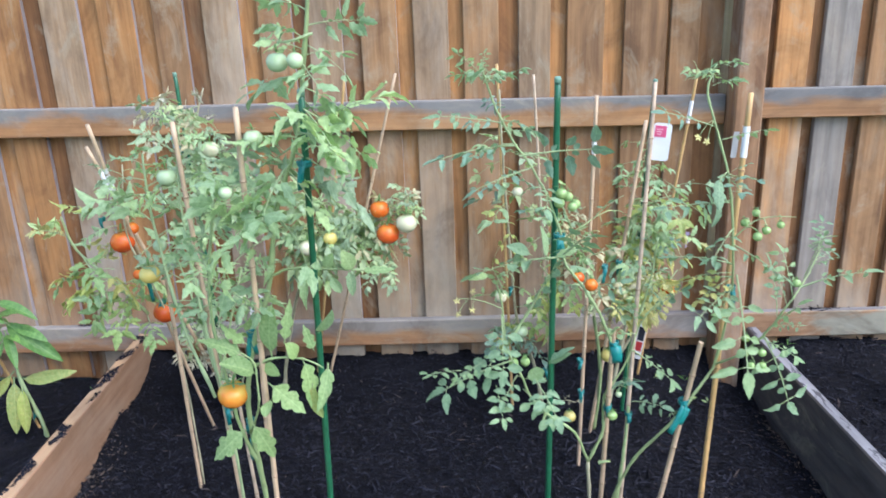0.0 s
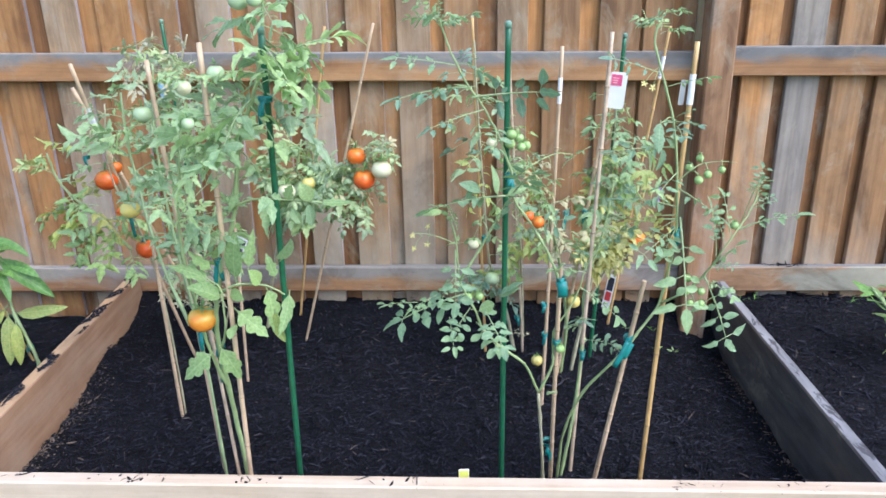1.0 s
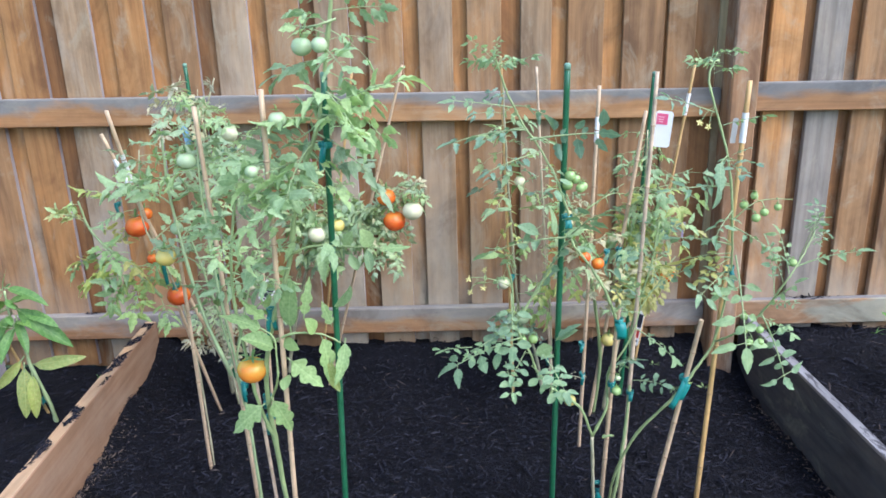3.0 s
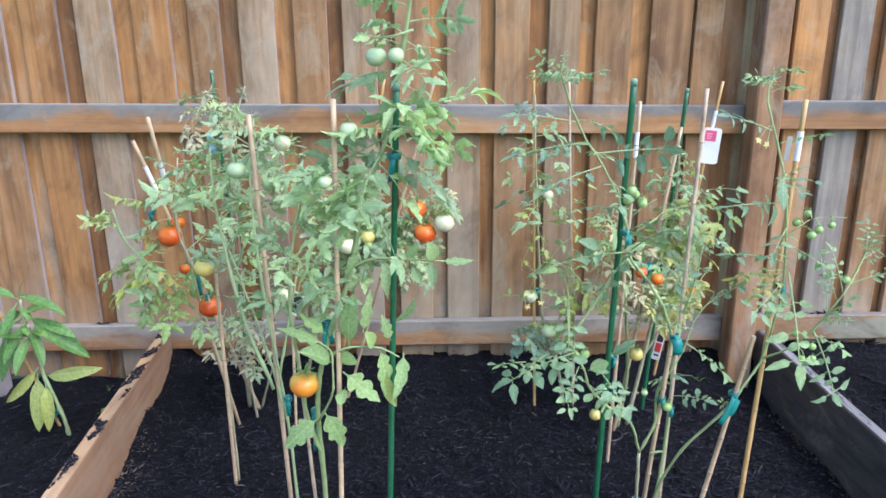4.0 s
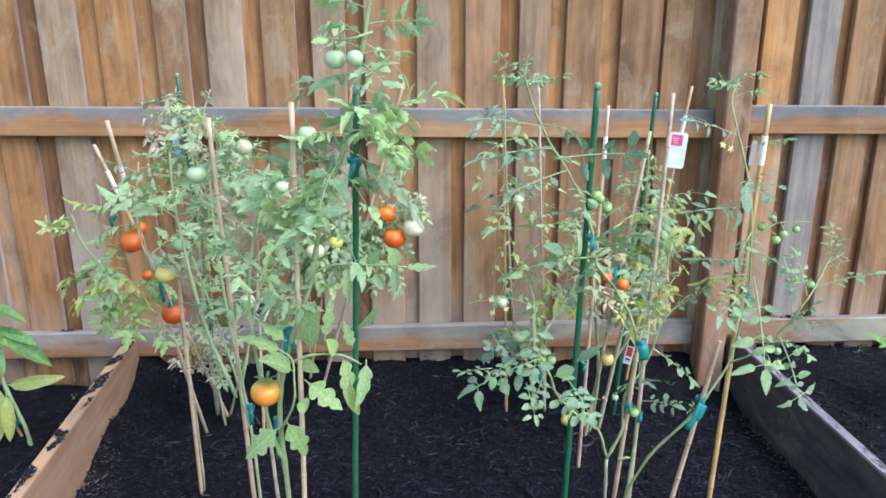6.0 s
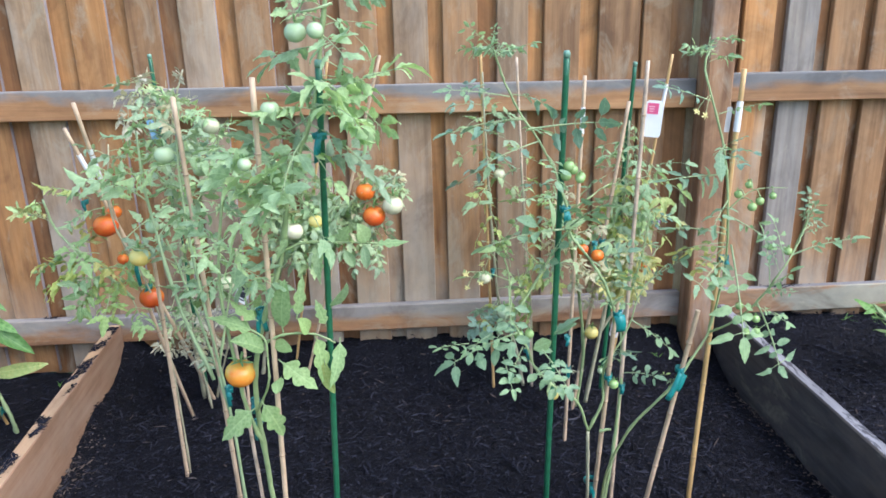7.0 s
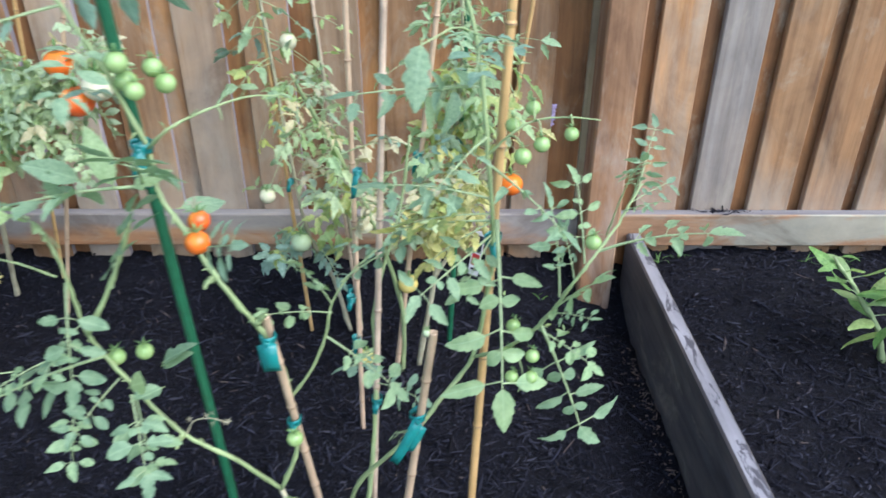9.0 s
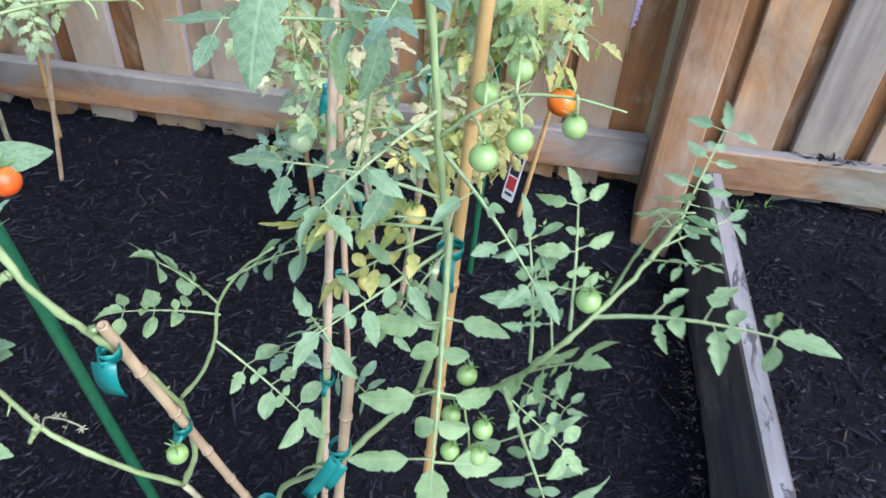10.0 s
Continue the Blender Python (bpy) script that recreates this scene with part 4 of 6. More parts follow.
def leaf_to(plant, a, b, kind, tone, rng, roll=None, grow=1.0):
    """A leaf whose stalk starts at a and whose tip reaches b."""
    a, b = Vector(a), Vector(b)
    k = rng.randrange(10)
    me = leaf_mesh(kind, tone, rng, k)
    tip = TIPS.get((kind, tone, k + 20 * len(kind)), Vector((0, 1, -0.1)))
    y = (b - a).normalized()
    x = y.cross(Vector((0, 0, 1)))
    x = x.normalized() if x.length > 0.05 else Vector((1, 0, 0))
    turn = Matrix((x, y, x.cross(y))).transposed().to_4x4() @ Matrix.Rotation(rng.gauss(0, 0.4) if roll is None else roll, 4, "Y")
    turn = turn @ tip.rotation_difference(Vector((0, 1, 0))).to_matrix().to_4x4()
    size = (b - a).length / tip.length * grow
    return part("leaf", me, plant, "", Matrix.Translation(a) @ turn @ Matrix.Diagonal((size, size, size, 1)))


def blade(plant, a, b, ratio, lobed, tone, rng, face=(0.1, -0.75, 0.65)):
    """A single leaflet on a short stalk from a, its point at b, its upper side turned towards face."""
    a, b = Vector(a), Vector(b)
    L = (b - a).length
    y = (b - a).normalized()
    z = Vector(face) + Vector((rng.gauss(0, 0.25), rng.gauss(0, 0.15), rng.gauss(0, 0.2)))
    x = y.cross(z).normalized()
    turn = Matrix((x, y, x.cross(y))).transposed().to_4x4()
    s = Shape()
    s.tube([(0, -0.12, -0.01), (0, 0.0, 0.0), (0, 0.08, 0.004)], [0.022, 0.018, 0.012], 4, 1, False)
    leaflet(s, Matrix(), 1.06, ratio, lobed, rng, 0, 0.55)
    return part("leaf", s.mesh("leaf", [LEAF[tone], stem_pale]), plant, "", Matrix.Translation(a) @ turn @ Matrix.Diagonal((L, L, L, 1)))


def stem(plant, pts, r0, r1, mat=None, name="stem", sides=7):
    line = curve(pts, 6)
    n = len(line) - 1
    s = Shape()
    rng = random.Random(int(abs(pts[0][0]) * 1000) + len(pts))
    step = rng.choice((5, 6, 7))
    line = [v + Vector((rng.gauss(0, 1), rng.gauss(0, 1), rng.gauss(0, 1))) * r1 * 0.22 for v in line[:-1]] + line[-1:]
    s.tube(line, [(r0 + (r1 - r0) * i / n) * rng.uniform(0.90, 1.08) * (1.28 if i % step == 2 else 1.0) for i in range(n + 1)], sides)
    part(name, s.mesh(name, [mat or stem_mat]), plant)
    return line


def foliage(plant, line, n, size, kind, tones, rng, t0=0.3, t1=1.0, elev=(-0.2, 0.7), lean=(0, 0, 0), grow_to_tip=0.6):
    """Leaves round a stem in a loose spiral; those near the tip are smaller."""
    a = rng.uniform(0, math.tau)
    for k in range(n):
        t = t0 + (t1 - t0) * (k + rng.uniform(0.1, 0.9)) / n
        p = along(line, min(t, 0.999))[0]
        a += 2.4 + rng.gauss(0, 0.4)
        e = rng.uniform(*elev)
        d = Vector((math.cos(a) * math.cos(e), math.sin(a) * math.cos(e), math.sin(e))) + Vector(lean)
        f = 1.0 - (1.0 - grow_to_tip) * smooth01(0.7, 1.0, t)
        leaf(plant, p, d, rng.uniform(*size) * f, kind, rng.choice(tones), rng)


# ---- fruit and flowers ----
def fruit_mesh(name, mat, squash, ribs, seed):
    s = Shape()
    nu, nv = 18, 11
    vs, fs = [], []
    for j in range(nv + 1):
        v = math.pi * j / nv
        for i in range(nu):
            u = 2 * math.pi * i / nu
            rib = 1.0 - ribs * (0.5 + 0.5 * math.cos(u * 5 + seed)) * (math.sin(v) ** 0.7) * (0.5 + 0.5 * math.cos(v))
            r = math.sin(v) * rib
            dip = 0.16 * math.exp(-(v / 0.38) ** 2) if ribs > 0.01 else 0.05 * math.exp(-(v / 0.3) ** 2)
            vs.append((r * math.cos(u), r * math.sin(u), math.cos(v) * squash - dip))
    for j in range(nv):
        for i in range(nu):
            a, b = j * nu + i, j * nu + (i + 1) % nu
            fs.append((a, a + nu, b + nu, b))
    s.add(vs, fs)
    return s.mesh(name, [mat])


def calyx_mesh(mat, reach, lift):
    """Six sepals round the stalk; reach and lift: (least, most) of their length and of how far they stand off the fruit."""
    s = Shape()
    rng = random.Random(5)
    for k in range(6):
        m = Matrix.Rotation(k * math.tau / 6 + rng.uniform(-0.2, 0.2), 4, "Z") @ Matrix.Translation((0, 0.06, 0.95)) @ Matrix.Rotation(rng.uniform(*lift), 4, "X")
        leaflet(s, m, rng.uniform(*reach), 0.10, 0, rng, 0, 0.6)
    s.tube([(0, 0, 0.86), (0.03, 0, 1.15), (0.06, 0, 1.28), (0.16, 0, 1.6)], [0.10, 0.075, 0.12, 0.07], 5)
    return s.mesh("calyx", [mat])


CALYX = calyx_mesh(calyx_mat, (0.65, 0.95), (-0.1, 0.45))
CHERRY_CALYX = calyx_mesh(calyx_mat, (0.95, 1.45), (0.0, 0.75))
SPENT = calyx_mesh(stem_dry, (0.65, 0.95), (-0.1, 0.45))
FRUITS = {}


def tomato(plant, p, r, tone, label, big=False, tilt=(0, 0)):
    key = (tone, big)
    if key not in FRUITS:
        FRUITS[key] = fruit_mesh("tomato", FRUIT[tone], 0.88 if big else 0.97, 0.07 if big else 0.004, len(FRUITS))
    m = Matrix.Translation(p) @ pose(0, 0, 0, tilt[0], tilt[1], (p[0] * 977) % 360) @ Matrix.Diagonal((r, r, r, 1))
    ob = part("tomato", FRUITS[key], plant, label, m)
    part("calyx", CHERRY_CALYX if r < 0.017 else CALYX, ob, "", m)
    return ob


def flower(plant, p, r, rng, hang):
    """A nodding star blossom of five narrow petals, on a thread from hang."""
    s = Shape()
    turn = Matrix.Translation(p) @ Matrix.Rotation(rng.uniform(-0.7, 0.7), 4, "Y") @ Matrix.Rotation(rng.uniform(0.5, 1.3), 4, "X")
    for k in range(5):
        leaflet(s, turn @ Matrix.Rotation(k * math.tau / 5, 4, "Z") @ Matrix.Rotation(0.25, 4, "X"), r, r * 0.20, 0, rng)
    s.tube([turn @ Vector((0, 0, -0.1 * r)), turn @ Vector((0, 0, 0.55 * r))], [r * 0.16, r * 0.07], 5)
    ob = part("flower", s.mesh("flower", [petal]), plant, "small yellow blossom")
    h, q = Vector(hang), Vector(p)
    s = Shape()
    s.tube(curve([h, h.lerp(q, 0.5) + Vector((0, 0, 0.006)), q], 4), [0.0007] * 9, 4)
    part("flower_stalk", s.mesh("flower_stalk", [stem_pale]), ob)


PLANTS = "tomato plants in the bed"


def plant_at(at, label, name="tomato_plant", category="tomato plant", group=PLANTS):
    return thing(name, at, label, category, group)


# ---- tomato plants of the left half ----
def front_left():
    rng = random.Random(101)
    p = plant_at((0.10, 2.2, 0.27), "tall leafy tomato plant with an orange tomato, tied to a stake")
    main = stem(p, [(0.10, 2.22, 0.24), (0.095, 2.16, 0.60), (0.10, 2.10, 0.85), (0.13, 2.07, 1.0), (0.197, 2.05, 1.19), (0.23, 2.04, 1.35), (0.29, 2.03, 1.5), (0.315, 2.02, 1.62), (0.345, 2.0, 1.78), (0.36, 1.99, 1.93)], 0.0072, 0.0038, stem_pale)
    low = stem(p, [(0.096, 2.13, 0.70), (0.075, 2.11, 0.80), (0.065, 2.08, 0.95), (0.06, 2.06, 1.15), (0.10, 2.05, 1.38)], 0.005, 0.003, stem_pale)
    foliage(p, main, 22, (0.14, 0.21), "large", ["green", "green", "green", "grey"], rng, 0.50, 0.80, (-0.7, 0.6))
    foliage(p, main, 6, (0.11, 0.16), "large", ["green"], rng, 0.80, 0.90, (-0.3, 0.6), grow_to_tip=0.5)
    foliage(p, low, 12, (0.13, 0.19), "large", ["green", "green", "grey"], rng, 0.62, 1.0, (-0.3, 0.6), (-0.15, 0, 0))
    upper = (((0.30, 2.03, 1.52), (0.485, 2.02, 1.58), "large", "green", 1.05),
             ((0.31, 2.02, 1.56), (0.43, 1.98, 1.46), "large", "green", 1.1),
             ((0.325, 2.01, 1.66), (0.43, 2.0, 1.66), "broad", "green", 0.8),
             ((0.33, 2.01, 1.68), (0.42, 2.02, 1.60), "broad", "green", 0.9),
             ((0.30, 2.03, 1.50), (0.19, 1.98, 1.50), "large", "green", 1.1),
             ((0.24, 2.04, 1.38), (0.08, 2.0, 1.43), "broad", "green", 0.9),
             ((0.26, 2.04, 1.44), (0.34, 1.97, 1.34), "broad", "green", 1.0),
             ((0.23, 2.04, 1.34), (0.30, 1.96, 1.24), "broad", "green", 1.1))
    for a, b, kind, tone, g in upper:
        leaf_to(p, a, b, kind, tone, rng, None, g)
    leaf_to(p, (0.22, 2.04, 1.30), (0.12, 1.97, 1.22), "broad", "green", rng, None, 1.1)
    near_stake = random.Random(1101)
    for k in range(9):
        q = along(main, 0.52 + 0.022 * k)[0]
        leaf(p, q, (near_stake.uniform(-0.9, 1.0), -0.55, near_stake.uniform(-0.3, 0.7)), near_stake.uniform(0.13, 0.18), "broad", "green", near_stake)
    # three long leaf stalks with their leaflets
    stem(p, [(0.191, 2.04, 1.204), (0.244, 2.035, 1.227), (0.299, 2.03, 1.230), (0.348, 2.03, 1.226), (0.403, 2.035, 1.221)], 0.0035, 0.0016, stem_pale, "leaf_stalk", 5)
    stem(p, [(0.135, 2.06, 0.99), (0.183, 2.035, 1.020), (0.218, 2.035, 1.024), (0.262, 2.035, 1.018), (0.300, 2.035, 0.997)], 0.0035, 0.0018, stem_pale, "leaf_stalk", 5)
    stem(p, [(0.10, 2.10, 0.80), (0.142, 2.045, 0.895), (0.150, 2.035, 0.945), (0.148, 2.035, 1.011), (0.122, 2.032, 1.037)], 0.0032, 0.0018, stem_pale, "leaf_stalk", 5)
    low_blades = (((0.122, 2.03, 1.039), (0.045, 2.015, 1.085), 0.30, 1, "bright"),
                  ((0.133, 2.032, 1.062), (0.086, 2.021, 1.106), 0.28, 1, "bright"),
                  ((0.143, 2.038, 0.987), (0.101, 1.996, 1.036), 0.34, 0, "bright"),
                  ((0.224, 2.025, 1.071), (0.243, 2.026, 1.153), 0.20, 1, "bright"),
                  ((0.189, 2.03, 1.04), (0.193, 1.998, 1.146), 0.22, 0, "bright"),
                  ((0.164, 2.045, 0.989), (0.204, 2.026, 1.01), 0.36, 0, "bright"),
                  ((0.179, 2.042, 0.952), (0.25, 2.023, 0.897), 0.34, 1, "bright"),
                  ((0.174, 2.038, 0.918), (0.165, 2.001, 0.907), 0.40, 0, "bright"),
                  ((0.258, 2.038, 1.006), (0.278, 2.04, 0.913), 0.27, 1, "bright"),
                  ((0.272, 2.035, 0.95), (0.274, 2.031, 0.879), 0.24, 0, "pale"),
                  ((0.309, 2.038, 0.995), (0.305, 1.997, 0.911), 0.22, 1, "bright"),
                  ((0.28, 2.04, 1.041), (0.268, 2.028, 1.094), 0.28, 1, "bright"))
    side_blades = (((0.299, 2.031, 1.086), (0.328, 1.988, 1.144), 0.26, 0, "green"),
                   ((0.10, 2.042, 0.835), (0.027, 2.023, 0.781), 0.34, 1, "bright"),
                   ((0.13, 2.039, 0.851), (0.173, 2.043, 0.769), 0.34, 1, "bright"),
                   ((0.403, 2.039, 1.219), (0.468, 2.045, 1.217), 0.22, 1, "bright"),
                   ((0.372, 2.033, 1.219), (0.381, 2.032, 1.169), 0.24, 0, "green"),
                   ((0.335, 2.034, 1.209), (0.348, 2.04, 1.17), 0.30, 0, "green"),
                   ((0.274, 2.043, 1.218), (0.285, 2.003, 1.151), 0.22, 1, "green"),
                   ((0.381, 2.028, 1.225), (0.373, 1.995, 1.271), 0.30, 0, "green"),
                   ((0.323, 2.038, 1.225), (0.343, 2.009, 1.27), 0.30, 1, "green"),
                   ((0.243, 2.035, 1.023), (0.234, 2.011, 1.063), 0.40, 0, "bright"),
                   ((0.217, 2.032, 1.24), (0.193, 2.019, 1.197), 0.26, 1, "green"))
    for a, b, ratio, lobed, tone in low_blades + side_blades:
        blade(p, a, b, ratio, lobed, tone, rng)
    tomato(p, (0.076, 2.080, 0.912), 0.035, "ripening", "ripening orange tomato", True, (12, -8))
    tomato(p, (0.271, 2.011, 1.650), 0.0215, "green", "unripe pale green tomato", True)
    tomato(p, (0.311, 1.985, 1.653), 0.016, "green", "unripe pale green tomato")
    tomato(p, (0.213, 1.995, 1.510), 0.019, "green", "unripe pale green tomato", True)
    tomato(p, (0.169, 1.925, 1.419), 0.013, "green", "unripe pale green tomato")
    stem(p, [(0.345, 2.0, 1.70), (0.31, 1.99, 1.69), (0.275, 2.01, 1.685)], 0.003, 0.002, name="truss", sides=5)


def mid_left():
    rng = random.Random(102)
    p = plant_at((0.0, 2.27, 0.27), "bushy green tomato plant growing along a bamboo cane")
    main = stem(p, [(0.01, 2.258, 0.24), (-0.008, 2.262, 0.7), (-0.05, 2.27, 1.1), (-0.06, 2.28, 1.36), (-0.04, 2.28, 1.50)], 0.0048, 0.002)
    side = stem(p, [(-0.04, 2.27, 0.8), (-0.12, 2.32, 1.0), (-0.17, 2.36, 1.25), (-0.18, 2.38, 1.42)], 0.005, 0.003)
    foliage(p, main, 17, (0.12, 0.18), "large", ["green", "grey", "green"], rng, 0.62, 1.0, (-0.3, 0.6))
    foliage(p, side, 16, (0.12, 0.18), "large", ["green", "grey"], rng, 0.35, 1.0, (-0.4, 0.6))
    low = stem(p, [(-0.01, 2.262, 0.72), (-0.07, 2.36, 0.86), (-0.14, 2.47, 0.98), (-0.20, 2.54, 1.10)], 0.004, 0.0025, stem_pale)
    foliage(p, low, 11, (0.11, 0.16), "large", ["green", "grey", "bright"], rng, 0.62, 1.0, (0.0, 0.6))
    inner = stem(p, [(-0.02, 2.264, 0.85), (0.0, 2.34, 0.98), (0.02, 2.42, 1.10)], 0.0035, 0.0025, stem_pale)
    foliage(p, inner, 9, (0.12, 0.17), "large", ["green", "green", "bright"], rng, 0.5, 1.0, (-0.2, 0.6))
    tomato(p, (-0.099, 2.312, 1.374), 0.024, "green", "unripe pale green tomato", True)
    tomato(p, (0.02, 2.30, 1.44), 0.020, "white", "pale cream unripe tomato")
    tomato(p, (-0.03, 2.35, 1.33), 0.019, "green", "unripe pale green tomato")
    tomato(p, (-0.19, 2.42, 1.17), 0.018, "green", "unripe pale green tomato")


def far_left():
    rng = random.Random(103)
    p = plant_at((-0.30, 2.70, 0.27), "sprawling tomato plant with red and yellow fruit on leaning canes")
    main = stem(p, [(-0.268, 2.65, 0.24), (-0.265, 2.63, 0.6), (-0.285, 2.61, 0.9), (-0.36, 2.60, 1.15), (-0.33, 2.58, 1.36)], 0.0034, 0.002, stem_dry)
    out = stem(p, [(-0.34, 2.61, 0.9), (-0.42, 2.58, 1.02), (-0.50, 2.57, 1.12), (-0.52, 2.56, 1.22)], 0.005, 0.003)
    foliage(p, main, 15, (0.12, 0.18), "large", ["green", "grey", "green", "bright"], rng, 0.62, 1.0, (-0.4, 0.5))
    foliage(p, out, 13, (0.11, 0.16), "large", ["bright", "green", "yellow"], rng, 0.1, 1.0, (-0.6, 0.5))
    for a, b, tone in (((-0.42, 2.57, 1.05), (-0.55, 2.52, 0.95), "pale"), ((-0.42, 2.57, 1.02), (-0.46, 2.5, 0.90), "bright"), ((-0.38, 2.6, 1.0), (-0.40, 2.5, 0.86), "bright"), ((-0.34, 2.6, 0.9), (-0.28, 2.5, 0.84), "bright")):
        leaf_to(p, a, b, "large", tone, rng)
    for a, b, tone, g in (((-0.399, 2.58, 1.031), (-0.506, 2.53, 0.969), "pale", 1.15), ((-0.377, 2.58, 1.005), (-0.455, 2.53, 0.897), "pale", 1.15), ((-0.344, 2.58, 1.004), (-0.355, 2.53, 0.906), "pale", 1.15), ((-0.401, 2.58, 1.211), (-0.493, 2.53, 1.253), "pale", 1.15), ((-0.372, 2.58, 1.185), (-0.451, 2.53, 1.15), "green", 1.15), ((-0.285, 2.58, 1.09), (-0.311, 2.53, 1.004), "bright", 1.15), ((-0.404, 2.58, 1.054), (-0.491, 2.53, 1.058), "bright", 1.15)):
        leaf_to(p, a, b, "large", tone, rng, 0.3, g)
    tomato(p, (-0.406, 2.66, 1.112), 0.036, "red", "ripe red tomato", True)
    tomato(p, (-0.392, 2.70, 1.142), 0.022, "orange", "orange tomato", True)
    tomato(p, (-0.252, 2.47, 1.074), 0.029, "yellow", "yellowing tomato", True)
    tomato(p, (-0.296, 2.63, 0.897), 0.036, "red", "ripe red tomato", True)
    tomato(p, (-0.365, 2.640, 1.015), 0.016, "red", "small ripe red tomato")


def back_left():
    rng = random.Random(104)
    p = plant_at((-0.345, 3.15, 0.27), "tomato plant by the fence with some dried leaves")
    main = stem(p, [(-0.345, 3.15, 0.24), (-0.35, 3.12, 0.7), (-0.33, 3.08, 1.1), (-0.30, 3.06, 1.35), (-0.24, 3.05, 1.52)], 0.008, 0.003, stem_dry)
    side = stem(p, [(-0.34, 3.10, 0.85), (-0.25, 3.0, 1.05), (-0.15, 2.92, 1.22), (-0.10, 2.9, 1.36)], 0.005, 0.003)
    foliage(p, main, 15, (0.12, 0.18), "large", ["grey", "green", "grey", "blue"], rng, 0.58, 0.85, (-0.4, 0.4))
    foliage(p, side, 15, (0.11, 0.17), "large", ["green", "grey"], rng, 0.35, 1.0, (-0.4, 0.6))
    for k in range(22):
        leaf(p, (-0.345 + rng.uniform(-0.06, 0.10), 2.98 + rng.uniform(-0.05, 0.05), 1.48 + rng.uniform(-0.08, 0.03)), (rng.uniform(-1, 1), -0.6, rng.uniform(-0.7, 0.4)), rng.uniform(0.075, 0.12), "large", "dry" if k % 3 else "grey", rng)
    for k in range(26):
        leaf(p, (-0.35 + rng.uniform(-0.06, 0.10), 3.06 + rng.uniform(-0.05, 0.03), rng.uniform(0.52, 0.72)), (rng.uniform(-1, 1), rng.uniform(-1, 0.2), rng.uniform(-0.7, 0.4)), rng.uniform(0.075, 0.12), "large", "dry" if k % 3 else "grey", rng)
    stem(p, [(-0.30, 3.08, 0.24), (-0.32, 3.07, 0.45), (-0.36, 3.05, 0.68)], 0.005, 0.003, stem_dry)
    tomato(p, (-0.096, 2.714, 0.899), 0.024, "white", "pale cream unripe tomato")
    stem(p, [(-0.31, 3.16, 0.24), (-0.25, 3.10, 0.42), (-0.20, 3.05, 0.55)], 0.005, 0.003, stem_dry)


def back_middle():
    rng = random.Random(105)
    p = plant_at((-0.148, 3.275, 0.30), "grey-green tomato plant near the fence with red and cream fruit")
    main = stem(p, [(-0.148, 3.275, 0.24), (-0.11, 3.24, 0.45), (-0.03, 3.16, 0.72), (0.06, 3.07, 0.92), (0.20, 3.0, 1.03), (0.34, 2.98, 1.08), (0.44, 2.97, 1.17)], 0.008, 0.003, stem_dry)
    up = stem(p, [(0.06, 3.07, 0.92), (0.10, 3.03, 1.05), (0.13, 3.02, 1.16)], 0.004, 0.003)
    foliage(p, main, 52, (0.12, 0.18), "fine", ["grey", "grey", "grey", "tan", "grey", "green"], rng, 0.52, 1.0, (-0.7, 0.6))
    foliage(p, main, 34, (0.09, 0.13), "broad", ["grey", "grey", "grey", "tan", "grey", "green"], rng, 0.52, 1.0, (-0.7, 0.6))
    foliage(p, up, 40, (0.12, 0.19), "fine", ["grey", "grey", "green"], rng, 0.0, 1.0, (-0.7, 0.6))
    for k in range(38):
        leaf(p, (rng.uniform(0.05, 0.4), 3.0 + rng.uniform(-0.06, 0.05), 0.99 + rng.uniform(-0.06, 0.07)), (rng.uniform(-1, 1), -0.7, -0.6), rng.uniform(0.09, 0.13), "broad" if k % 2 else "fine", rng.choice(["grey", "green", "grey"]), rng)
    tomato(p, (0.420, 2.935, 1.070), 0.036, "white", "pale cream unripe tomato", True)
    tomato(p, (0.356, 2.955, 1.030), 0.039, "red", "ripe red tomato", True)
    tomato(p, (0.330, 2.965, 1.112), 0.033, "orange", "orange-red tomato", True)
    tomato(p, (0.095, 2.895, 1.005), 0.031, "white", "pale cream unripe tomato", True)
    tomato(p, (0.16, 2.95, 1.02), 0.025, "yellow", "yellowing tomato", True)


